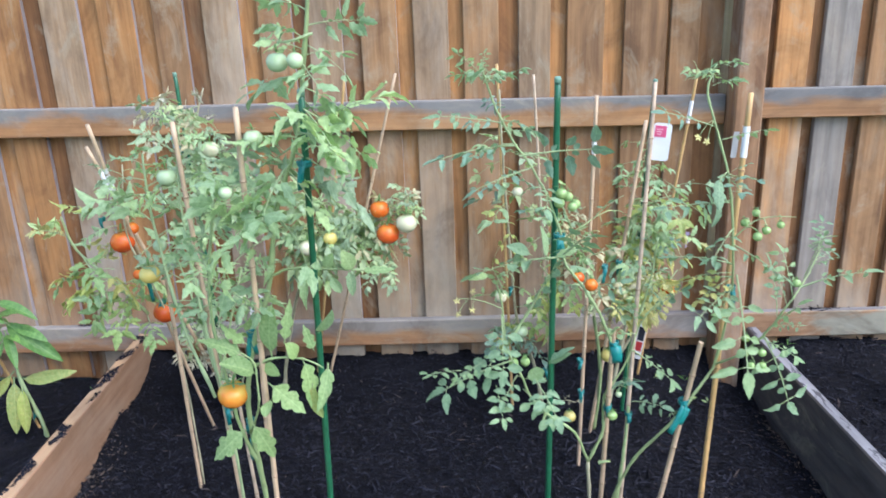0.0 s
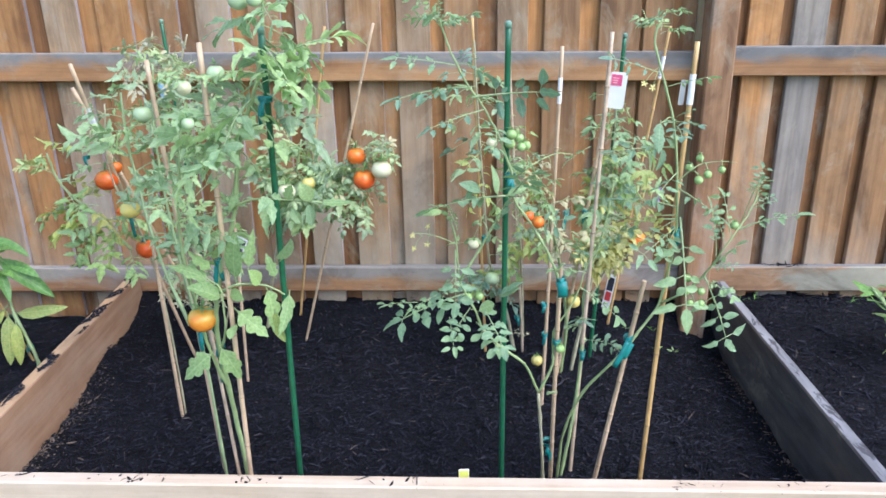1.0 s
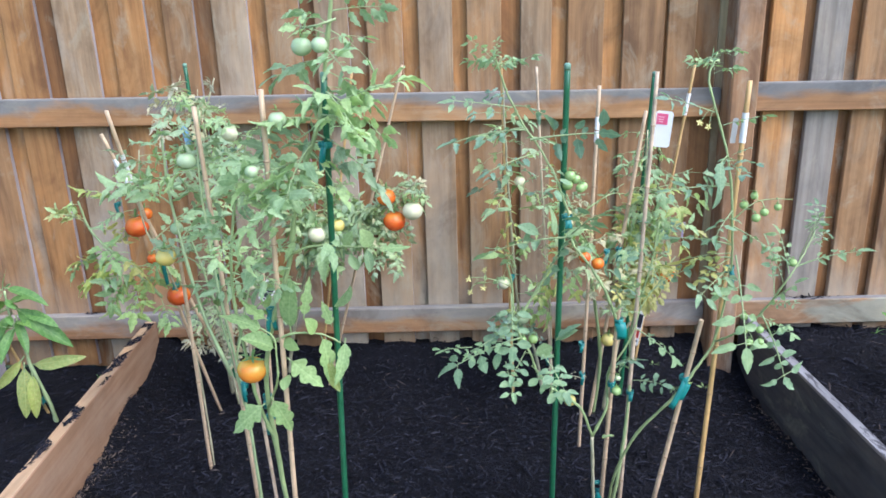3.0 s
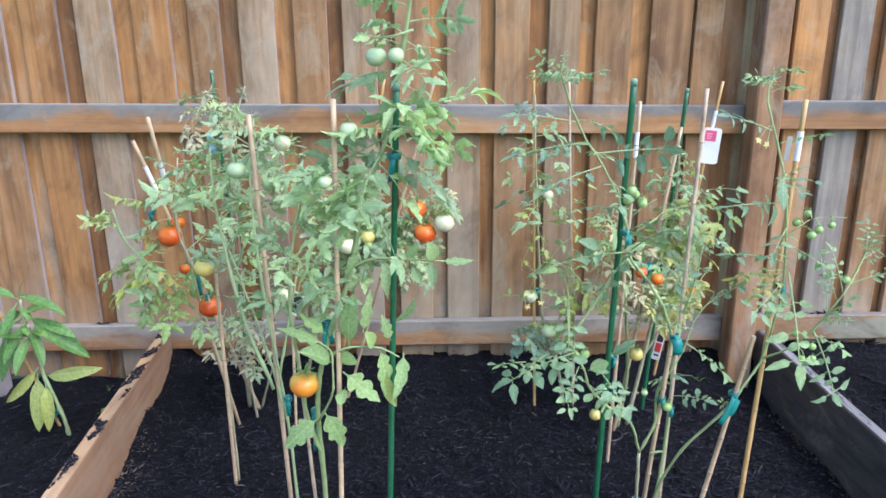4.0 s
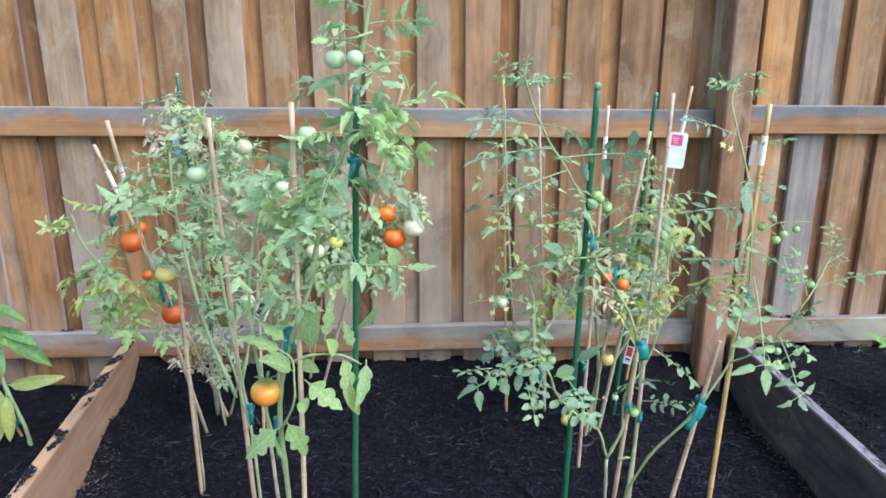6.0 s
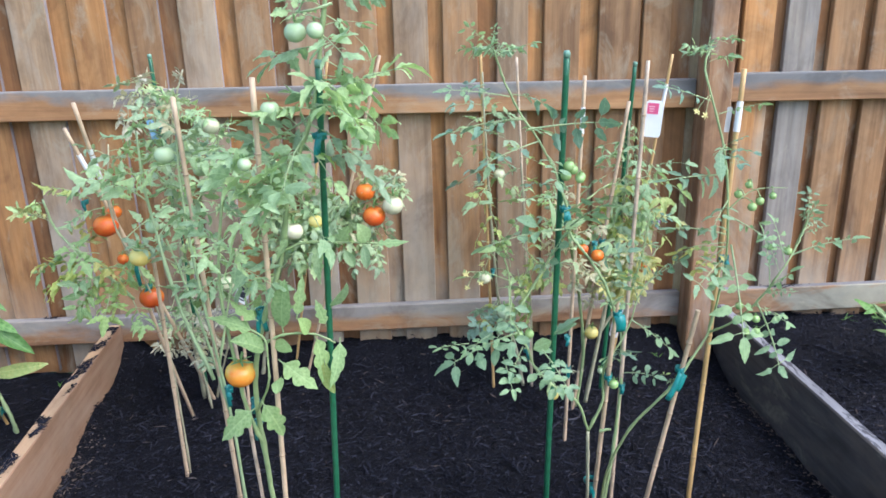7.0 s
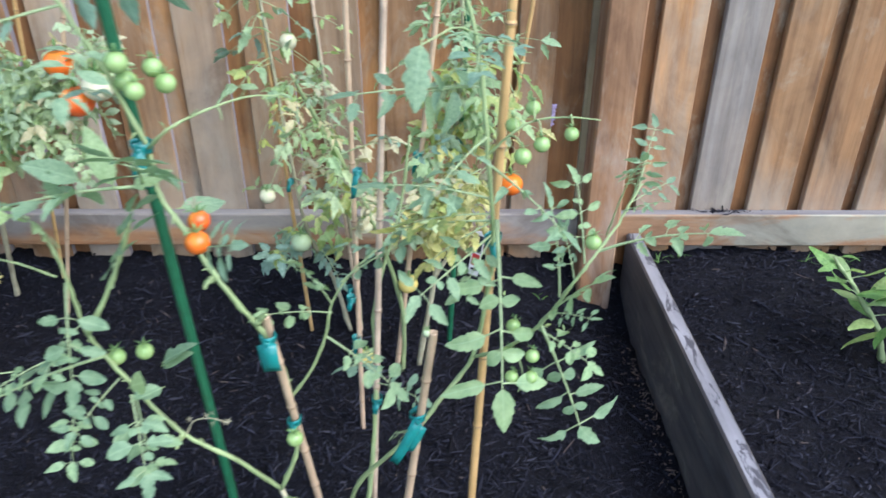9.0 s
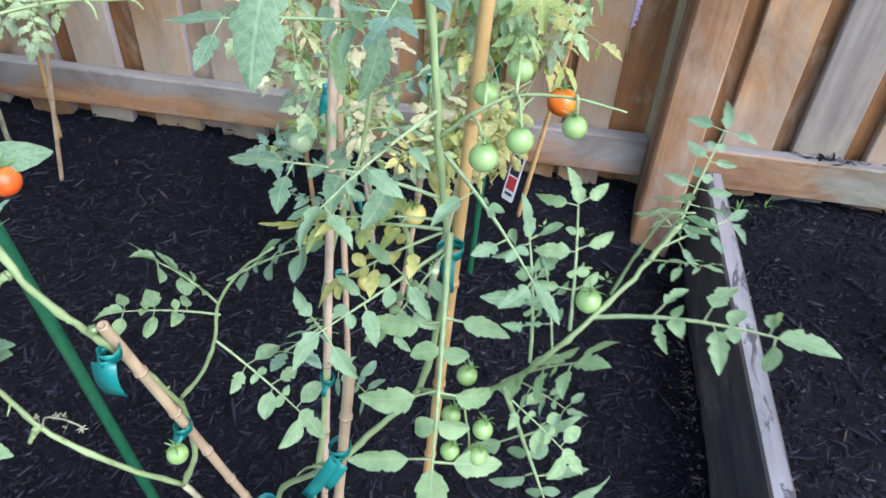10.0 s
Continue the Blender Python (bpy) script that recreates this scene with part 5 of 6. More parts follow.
# ---- tomato plants of the right half ----
def back_right():
    rng = random.Random(106)
    p = plant_at((0.85, 3.15, 0.27), "thin cherry tomato plant climbing two canes by the fence")
    a = stem(p, [(0.90, 3.15, 0.24), (0.86, 3.14, 0.45), (0.80, 3.13, 0.62), (0.77, 3.12, 0.95), (0.75, 3.11, 1.25), (0.74, 3.10, 1.48)], 0.007, 0.003, stem_dry)
    b = stem(p, [(0.93, 3.15, 0.24), (0.92, 3.13, 0.6), (0.89, 3.11, 0.95), (0.87, 3.10, 1.25)], 0.006, 0.003, stem_dry)
    foliage(p, a, 15, (0.12, 0.17), "broad", ["blue", "grey", "green"], rng, 0.66, 0.97, (-0.5, 0.3), (-0.15, -0.2, 0))
    foliage(p, a, 12, (0.10, 0.145), "broad", ["bright", "green", "pale"], rng, 0.40, 0.72, (-0.9, 0.1))
    foliage(p, a, 7, (0.12, 0.17), "fine", ["blue"], rng, 0.30, 0.42, (-0.5, 0.3), (-0.3, 0, 0))
    foliage(p, b, 12, (0.09, 0.135), "broad", ["green", "grey", "bright"], rng, 0.50, 0.97, (-0.7, 0.3))
    more = random.Random(1106)
    for k in range(9):
        leaf(p, (0.88 + more.uniform(-0.06, 0.06), 3.08 + more.uniform(-0.05, 0.03), 0.77 + more.uniform(-0.08, 0.10)), (more.uniform(-1, 1), -0.5, more.uniform(-1.3, -0.2)), more.uniform(0.10, 0.15), "broad", more.choice(["pale", "bright"]), more)
    tomato(p, (0.802, 3.13, 1.118), 0.021, "white", "pale unripe tomato")
    tomato(p, (0.735, 3.02, 0.765), 0.020, "white", "pale unripe tomato")
    tomato(p, (0.804, 3.03, 0.628), 0.027, "green", "unripe pale green tomato")


def front_right():
    rng = random.Random(107)
    p = plant_at((0.935, 2.28, 0.27), "open cherry tomato plant with forked stems tied to a green stake")
    stem(p, [(0.945, 2.30, 0.24), (0.928, 2.25, 0.45), (0.912, 2.204, 0.637)], 0.0050, 0.0042, stem_dry)
    left = stem(p, [(0.912, 2.204, 0.637), (0.869, 2.155, 0.75), (0.803, 2.15, 0.806), (0.761, 2.16, 0.852), (0.743, 2.15, 0.905), (0.709, 2.15, 0.972), (0.701, 2.15, 1.03), (0.697, 2.15, 1.09), (0.685, 2.15, 1.14)], 0.0034, 0.0022, stem_pale)
    stem(p, [(0.706, 2.15, 0.985), (0.745, 2.15, 1.05), (0.777, 2.145, 1.11), (0.80, 2.14, 1.16)], 0.0035, 0.0022, stem_pale)
    right = stem(p, [(0.912, 2.204, 0.637), (0.945, 2.20, 0.723), (0.945, 2.205, 0.80), (0.953, 2.175, 0.88), (0.944, 2.135, 0.99), (0.93, 2.12, 1.035), (0.905, 2.111, 1.091), (0.870, 2.13, 1.145), (0.838, 2.15, 1.188), (0.832, 2.158, 1.24), (0.802, 2.16, 1.331), (0.76, 2.17, 1.41), (0.722, 2.17, 1.466), (0.69, 2.17, 1.53), (0.672, 2.17, 1.580), (0.664, 2.17, 1.605)], 0.0038, 0.0022, stem_pale)
    # bare fruit stalk and the knuckle where shoots were pinched off
    stem(p, [(0.84, 2.14, 1.25), (0.875, 2.125, 1.28), (0.905, 2.16, 1.288), (0.94, 2.20, 1.290), (0.972, 2.25, 1.276)], 0.0022, 0.001, stem_pale, "truss", 5)
    for a, b in (((0.896, 2.112, 1.095), (0.888, 2.10, 1.09)), ((0.938, 2.125, 1.02), (0.955, 2.11, 1.045)), ((0.93, 2.16, 0.66), (0.955, 2.15, 0.672)), ((0.80, 2.15, 0.808), (0.79, 2.14, 0.79))):
        stem(p, [a, ((a[0] + b[0]) / 2, (a[1] + b[1]) / 2, (a[2] + b[2]) / 2 + 0.002), b], 0.0045, 0.0025, stem_pale, "stub", 5)
    for line in (left, right):
        for t in (0.12, 0.2, 0.33, 0.42, 0.5, 0.62):
            q = along(line, t)[0]
            out = Vector((rng.gauss(0, 1), -abs(rng.gauss(0, 0.6)), rng.gauss(0.5, 0.6))).normalized() * rng.uniform(0.007, 0.016)
            stem(p, [tuple(q), tuple(q + out * 0.5 + Vector((0, 0, 0.001))), tuple(q + out)], 0.0016, 0.0010, stem_pale, "stub", 5)
    stem(p, [(0.95, 2.20, 0.835), (0.985, 2.20, 0.89), (1.008, 2.20, 0.947), (1.02, 2.2, 1.0), (1.05, 2.20, 1.05), (1.085, 2.20, 1.085)], 0.0024, 0.0011, stem_pale)
    c = "cherry"
    for a, b, tone, g in (((0.735, 2.17, 1.45), (0.54, 2.14, 1.42), "teal", 1.0), ((0.70, 2.17, 1.50), (0.55, 2.16, 1.52), "cherry", 1.05), ((0.765, 2.17, 1.40), (0.62, 2.10, 1.36), "teal", 1.0),
                          ((0.672, 2.17, 1.585), (0.727, 2.14, 1.605), "cherry", 1.5), ((0.664, 2.17, 1.60), (0.618, 2.15, 1.640), "green", 1.4), ((0.664, 2.17, 1.605), (0.668, 2.16, 1.645), "green", 1.2), ((0.88, 2.125, 1.13), (0.94, 2.06, 1.17), "teal", 1.3)):
        leaf_to(p, a, b, "spread", tone, rng, None, g)
    leaf_to(p, (0.737, 2.14, 1.432), (0.918, 2.12, 1.445), "round", "teal", rng, -1.15, 1.0)
    for a, b, tone, g in (((0.72, 2.15, 0.949), (0.548, 2.11, 0.886), "cherry", 1.1),
                          ((0.731, 2.15, 0.911), (0.696, 2.08, 0.88), "cherry", 1.25),
                          ((0.746, 2.15, 0.872), (0.797, 2.05, 0.851), "cherry", 1.2),
                          ((0.696, 2.15, 1.065), (0.696, 2.1, 0.935), "cherry", 1.1),
                          ((0.753, 2.15, 1.057), (0.811, 2.13, 1.176), "cherry", 1.2),
                          ((0.824, 2.14, 1.203), (0.631, 2.1, 1.177), "cherry", 1.05),
                          ((0.825, 2.14, 1.2), (0.853, 2.06, 1.254), "cherry", 1.8),
                          ((0.701, 2.15, 1.115), (0.678, 2.12, 1.179), "green", 1.2)):
        leaf_to(p, a, b, "round", tone, rng, rng.gauss(0, 0.2), g)
    leaf_to(p, (0.768, 2.10, 0.925), (0.806, 2.016, 0.872), "round", "cherry", rng, 0.15, 1.25)
    blade(p, (0.855, 2.165, 1.163), (0.890, 2.205, 1.150), 0.30, 0, "cherry", rng, (0.2, -0.5, 0.9))
    for a, b, w in (((0.794, 2.13, 0.91), (0.767, 2.10, 0.912), 0.42), ((0.807, 2.13, 0.956), (0.850, 2.11, 0.995), 0.26), ((0.806, 2.13, 0.95), (0.847, 2.11, 0.976), 0.26),
                    ((0.753, 2.13, 0.912), (0.790, 2.11, 0.945), 0.3), ((0.759, 2.13, 1.215), (0.718, 2.11, 1.249), 0.26),
                    ((0.796, 2.13, 1.210), (0.792, 2.11, 1.277), 0.24), ((0.82, 2.13, 1.210), (0.861, 2.11, 1.234), 0.26), ((0.666, 2.13, 1.168), (0.625, 2.11, 1.178), 0.26), ((0.73, 2.13, 1.19), (0.727, 2.11, 1.228), 0.28)):
        blade(p, a, b, w, rng.choice((0, 2, 2)), rng.choice(("cherry", "green")), rng, (-0.05, -0.6, 0.8))
    for q in ((0.60, 2.14, 0.93), (0.65, 2.13, 0.955), (0.68, 2.12, 0.90), (0.70, 2.16, 1.00)):
        leaf(p, q, (rng.uniform(-1, 0.6), -0.6, rng.uniform(-0.6, 0.2)), rng.uniform(0.09, 0.12), "round", "cherry", rng)
    foliage(p, right, 5, (0.09, 0.13), c, ["teal", "cherry"], rng, 0.64, 0.86, (-0.3, 0.5))
    for k in range(6):
        leaf(p, (0.664, 2.17, 1.585 + 0.004 * k), (math.cos(k * 1.1), math.sin(k * 1.1), 0.25), rng.uniform(0.06, 0.085), "large", ["cherry", "green"][k % 2], rng)
    tomato(p, (0.872, 2.168, 1.144), 0.0138, "red", "ripe orange cherry tomato")
    tomato(p, (0.890, 2.103, 1.150), 0.0145, "orange", "ripe orange cherry tomato")
    for q, r in (((0.825, 2.155, 1.323), 0.0122), ((0.827, 2.136, 1.349), 0.0124), ((0.862, 2.17, 1.316), 0.0118), ((0.847, 2.18, 1.331), 0.0115), ((0.848, 2.117, 1.324), 0.0105), ((0.724, 2.169, 0.932), 0.012), ((0.753, 2.192, 0.924), 0.012), ((0.958, 2.155, 0.795), 0.012)):
        tomato(p, q, r, "unripe", "unripe green cherry tomato")
    for a, b, tone, g in (((1.008, 2.20, 0.945), (1.10, 2.18, 0.87), "cherry", 1.15), ((1.02, 2.20, 0.985), (0.942, 2.17, 1.0), "cherry", 1.25), ((1.035, 2.2, 1.035), (1.115, 2.19, 1.095), "cherry", 1.2), ((1.02, 2.2, 1.0), (0.99, 2.17, 1.07), "green", 1.3)):
        leaf_to(p, a, b, "round", tone, rng, 0.1, g)
    # small stumps where fruit was picked
    for a, b in (((0.868, 2.13, 1.273), (0.868, 2.118, 1.290)), ((0.89, 2.143, 1.284), (0.905, 2.135, 1.298)), ((0.915, 2.17, 1.289), (0.92, 2.165, 1.275)), ((0.935, 2.195, 1.290), (0.945, 2.187, 1.304)), ((0.955, 2.22, 1.286), (0.962, 2.218, 1.272)), ((0.970, 2.247, 1.278), (0.985, 2.245, 1.272))):
        stem(p, [a, tuple((u + v) / 2 + 0.001 for u, v in zip(a, b)), b], 0.0013, 0.0008, stem_pale, "stub", 5)
    part("spent_blossom", SPENT, p, "dry brown blossom", Matrix.Translation((0.893, 2.105, 1.185)) @ Matrix.Diagonal((0.014, 0.014, 0.014, 1)))
    # spent blossoms on a dry stalk
    stem(p, [(0.803, 2.15, 0.806), (0.822, 2.145, 0.838), (0.848, 2.141, 0.846), (0.868, 2.14, 0.84)], 0.0012, 0.0007, stem_dry, "truss", 5)
    for q in ((0.822, 2.143, 0.845), (0.836, 2.138, 0.85), (0.848, 2.135, 0.852), (0.858, 2.136, 0.838), (0.87, 2.138, 0.844)):
        part("spent_blossom", SPENT, p, "dry brown blossom", Matrix.Translation(q) @ pose(0, 0, 0, 40 * math.sin(q[0] * 900), 50, q[0] * 9000 % 360) @ Matrix.Diagonal((0.007, 0.007, 0.007, 1)))
    stem(p, [(0.699, 2.13, 1.086), (0.662, 2.13, 1.103), (0.629, 2.13, 1.112), (0.599, 2.13, 1.114)], 0.0013, 0.0008, stem_pale, "truss", 5)
    for q in [(0.595, 2.125, 1.111), (0.597, 2.125, 1.078), (0.629, 2.125, 1.088), (0.632, 2.125, 1.133)]:
        flower(p, q, 0.009, rng, (0.5 * q[0] + 0.5 * 0.64, 2.13, 1.108))


def right_vine():
    rng = random.Random(108)
    p = plant_at((0.99, 2.34, 0.27), "cherry tomato vine with green fruit climbing a golden bamboo cane")
    stem(p, [(0.985, 2.335, 0.24), (0.995, 2.29, 0.45), (1.035, 2.235, 0.62), (1.122, 2.195, 0.761), (1.17, 2.205, 0.83), (1.215, 2.225, 0.89), (1.232, 2.22, 1.0), (1.238, 2.215, 1.083), (1.226, 2.204, 1.216), (1.208, 2.215, 1.36), (1.165, 2.225, 1.50), (1.155, 2.235, 1.55), (1.178, 2.26, 1.60)], 0.0042, 0.0022, stem_pale)
    stem(p, [(1.217, 2.222, 0.892), (1.255, 2.19, 0.93), (1.300, 2.165, 0.99), (1.330, 2.135, 1.07), (1.352, 2.135, 1.11), (1.385, 2.16, 1.145), (1.412, 2.18, 1.19)], 0.0028, 0.0016, stem_pale)
    back = stem(p, [(0.995, 2.34, 0.24), (1.03, 2.37, 0.45), (1.05, 2.39, 0.66), (1.055, 2.42, 0.85), (1.10, 2.43, 1.02), (1.12, 2.44, 1.15)], 0.0055, 0.002, stem_pale)
    c = "cherry"
    leaf_to(p, (1.360, 2.140, 1.118), (1.492, 2.09, 1.168), "spread", "cherry", rng, 0.1, 1.05)
    leaf_to(p, (1.300, 2.165, 0.995), (1.374, 2.15, 0.80), "spread", "cherry", rng, 1.2, 1.05)
    for a, b in (((1.215, 2.21, 1.36), (1.265, 2.12, 1.36)), ((1.213, 2.21, 1.365), (1.16, 2.14, 1.365)), ((1.214, 2.21, 1.35), (1.20, 2.08, 1.335)), ((1.212, 2.21, 1.37), (1.25, 2.17, 1.40))):
        leaf_to(p, a, b, "round", "teal", rng, 0.0, 0.8)
    for a, b, tone in (((1.236, 2.215, 1.15), (1.08, 2.20, 1.175), "cherry"), ((1.237, 2.215, 1.12), (1.14, 2.18, 1.065), "yellow"), ((1.237, 2.215, 1.13), (1.12, 2.20, 1.12), "pale"), ((1.238, 2.215, 1.10), (1.19, 2.16, 1.03), "green"),
                       ((1.300, 2.165, 0.995), (1.365, 2.12, 1.09), "cherry"), ((1.295, 2.167, 0.985), (1.372, 2.13, 0.945), "cherry")):
        leaf_to(p, a, b, "round", tone, rng, 0.1, 1.05)
    leaf_to(p, (1.240, 2.20, 1.13), (1.250, 2.09, 0.885), "spread", "cherry", rng, 0.0, 1.0)
    for a, b, tone, g in (((1.31, 2.15, 1.02), (1.37, 2.10, 1.04), "cherry", 0.9),
                          ((1.236, 2.215, 1.12), (1.10, 2.20, 1.11), "yellow", 1.1), ((1.236, 2.215, 1.10), (1.14, 2.14, 1.05), "cherry", 1.2), ((1.215, 2.21, 1.30), (1.05, 2.20, 1.29), "cherry", 1.05), 
                          ((1.17, 2.225, 1.47), (1.04, 2.20, 1.51), "teal", 1.05), ((1.19, 2.22, 1.44), (1.27, 2.20, 1.46), "cherry", 1.3), 
                          ((1.225, 2.205, 1.24), (1.16, 2.12, 1.20), "cherry", 1.2), ((1.23, 2.21, 1.20), (1.31, 2.13, 1.15), "cherry", 1.2), ((1.12, 2.2, 0.76), (1.10, 2.16, 0.80), "green", 1.0)):
        leaf_to(p, a, b, "spread", tone, rng, None, g)
    for k in range(6):
        leaf(p, (1.170, 2.25, 1.555 + 0.008 * k), (math.cos(k * 1.1) - 0.2, math.sin(k * 1.1), 0.35), rng.uniform(0.06, 0.085), "large", ["cherry", "green"][k % 2], rng)
    for a, b, g in (((1.335, 2.14, 1.075), (1.312, 2.19, 1.16), 0.8), ((1.40, 2.17, 1.175), (1.395, 2.12, 1.26), 0.9), ((1.39, 2.165, 1.16), (1.44, 2.12, 1.20), 0.8), ((1.405, 2.175, 1.185), (1.375, 2.14, 1.225), 0.9)):
        leaf_to(p, a, b, "spread", "cherry", rng, None, g)
    for a, b, g in (((1.32, 2.15, 1.045), (1.30, 2.18, 1.17), 1.1), ((1.345, 2.14, 1.10), (1.335, 2.20, 1.19), 1.1), ((1.41, 2.18, 1.19), (1.43, 2.22, 1.24), 1.3), ((1.395, 2.17, 1.165), (1.45, 2.20, 1.18), 1.2)):
        leaf_to(p, a, b, "spread", "cherry", rng, None, g)
    stem(p, [(1.37, 2.15, 1.135), (1.375, 2.13, 1.19), (1.385, 2.12, 1.235), (1.40, 2.115, 1.245)], 0.0012, 0.0006, stem_pale, "truss", 5)
    foliage(p, back, 15, (0.08, 0.125), c, ["cherry", "green", "cherry", "teal"], rng, 0.42, 1.0, (-0.5, 0.5))
    # leaflets close under the cane's top
    stem(p, [(1.208, 2.215, 1.36), (1.185, 2.16, 1.38), (1.15, 2.10, 1.377)], 0.0016, 0.0010, stem_pale, "leaf_stalk", 5)
    stem(p, [(1.215, 2.21, 1.305), (1.185, 2.205, 1.300), (1.152, 2.20, 1.297)], 0.0014, 0.0009, stem_pale, "leaf_stalk", 5)
    for a, b, w in (((1.15, 2.10, 1.377), (1.14, 2.065, 1.325), 0.30), ((1.154, 2.20, 1.294), (1.155, 2.18, 1.258), 0.27), ((1.183, 2.20, 1.298), (1.184, 2.18, 1.252), 0.27), ((1.205, 2.205, 1.305), (1.193, 2.18, 1.326), 0.28), ((1.170, 2.20, 1.299), (1.160, 2.19, 1.322), 0.3)):
        blade(p, a, b, w, 2, "cherry", rng, (0.4, -0.8, 0.4))
    truss = stem(p, [(1.226, 2.204, 1.216), (1.25, 2.195, 1.245), (1.28, 2.20, 1.262), (1.32, 2.195, 1.268), (1.355, 2.185, 1.268)], 0.0018, 0.0008, stem_pale, "truss", 5)
    for q, r in (((1.257, 2.225, 1.247), 0.0098), ((1.264, 2.163, 1.232), 0.0104), ((1.287, 2.175, 1.242), 0.0098), ((1.323, 2.188, 1.250), 0.0087), ((1.280, 2.223, 1.270), 0.0094)):
        tomato(p, q, r, "unripe", "unripe green cherry tomato", False, (10, 5))
        near = min(truss, key=lambda v: (v - Vector(q)).length)
        stem(p, [tuple(near), ((near.x + q[0]) / 2, (near.y + q[1]) / 2, max(near.z, q[2] + r) + 0.004), (q[0], q[1], q[2] + r * 1.05)], 0.0013, 0.001, stem_pale, "fruit_stalk", 5)
    stem(p, [(1.262, 2.185, 0.938), (1.27, 2.16, 0.95), (1.278, 2.14, 0.93), (1.274, 2.135, 0.90)], 0.0014, 0.0007, stem_pale, "truss", 5)
    for q, r in (((1.267, 2.18, 0.978), 0.0098), ((1.262, 2.125, 0.935), 0.0090), ((1.289, 2.135, 0.962), 0.0094), ((1.288, 2.125, 0.935), 0.0088), ((1.258, 2.15, 0.955), 0.0092)):
        tomato(p, q, r, "unripe", "unripe green cherry tomato", False, (20, -10))
    tomato(p, (1.355, 2.15, 1.125), 0.010, "unripe", "unripe green cherry tomato")
    for k in range(2):
        flower(p, (1.13 + 0.02 * k, 2.20, 1.45 - 0.01 * k), 0.010, rng, (1.170, 2.225, 1.485))


def back_yellow():
    rng = random.Random(109)
    p = plant_at((1.12, 2.98, 0.27), "yellowing tomato plant with an orange tomato, tied to a green stake")
    main = stem(p, [(1.10, 2.98, 0.24), (1.15, 2.98, 0.55), (1.19, 2.97, 0.85), (1.21, 2.96, 1.1), (1.21, 2.96, 1.32)], 0.008, 0.003, stem_dry)
    side = stem(p, [(1.15, 2.98, 0.55), (1.22, 2.97, 0.7), (1.28, 3.0, 0.85), (1.33, 3.05, 1.0)], 0.005, 0.002, stem_dry)
    lean = stem(p, [(1.06, 2.96, 0.24), (1.07, 2.9, 0.5), (1.03, 2.82, 0.75), (0.98, 2.74, 0.95), (0.93, 2.68, 1.1), (0.90, 2.66, 1.18)], 0.007, 0.003, stem_pale)
    foliage(p, main, 34, (0.10, 0.15), "broad", ["green", "grey", "green"], rng, 0.60, 1.0, (-0.7, 0.3))
    foliage(p, main, 16, (0.09, 0.14), "broad", ["yellow", "pale", "tan", "green"], rng, 0.54, 0.72, (-0.9, 0.2))
    foliage(p, side, 13, (0.09, 0.14), "broad", ["yellow", "green", "pale"], rng, 0.35, 1.0, (-0.8, 0.2))
    foliage(p, lean, 20, (0.08, 0.13), "fine", ["green", "grey", "tan", "tan", "bright"], rng, 0.45, 1.0, (-0.6, 0.4))
    for k in range(26):
        leaf(p, (1.20 + rng.uniform(-0.11, 0.09), 2.86 + rng.uniform(-0.05, 0.04), 0.85 + rng.uniform(-0.08, 0.05)), (rng.uniform(-1, 1), -0.7, rng.uniform(-0.9, 0.2)), rng.uniform(0.09, 0.14), "round", rng.choice(["yellow", "yellow", "yellow", "grey"]), rng)
    more = random.Random(1109)
    for k in range(34):
        leaf(p, (1.215 + more.uniform(-0.12, 0.10), 2.90 + more.uniform(-0.06, 0.05), 0.84 + more.uniform(-0.07, 0.08)), (more.uniform(-1, 0.4), -0.6, more.uniform(-0.9, 0.3)), more.uniform(0.10, 0.15), more.choice(["broad", "fine"]), more.choice(["yellow", "yellow", "tan", "pale"]), more)
    for k in range(12):
        leaf(p, (1.25 + more.uniform(-0.06, 0.06), 2.95 + more.uniform(-0.04, 0.04), 1.02 + more.uniform(-0.08, 0.12)), (more.uniform(-1, 1), -0.5, more.uniform(-0.9, 0.2)), more.uniform(0.10, 0.14), "broad", more.choice(["yellow", "pale", "grey"]), more)
    foliage(p, lean, 11, (0.08, 0.12), "broad", ["grey", "green", "grey"], more, 0.55, 1.0, (-0.6, 0.4))
    for k in range(18):
        leaf(p, (1.21 + more.uniform(-0.09, 0.09), 2.92 + more.uniform(-0.05, 0.05), 0.95 + 0.014 * k + more.uniform(-0.02, 0.02)), (more.uniform(-1, 1), -0.5, more.uniform(-0.8, 0.3)), more.uniform(0.10, 0.14), "broad", more.choice(["grey", "green", "green", "pale"]), more)
    tomato(p, (1.346, 3.115, 0.754), 0.033, "orange", "ripe orange tomato", True)
    tomato(p, (1.087, 2.865, 0.607), 0.024, "yellow", "yellowing tomato")
    tomato(p, (0.970, 2.925, 0.340), 0.022, "yellow", "yellow-green tomato hanging low")
    tomato(p, (1.00, 2.80, 0.80), 0.018, "white", "pale unripe tomato")
    tomato(p, (1.19, 2.89, 0.74), 0.020, "yellow", "yellowing tomato")
    tomato(p, (1.13, 2.88, 0.45), 0.012, "green", "unripe green cherry tomato")


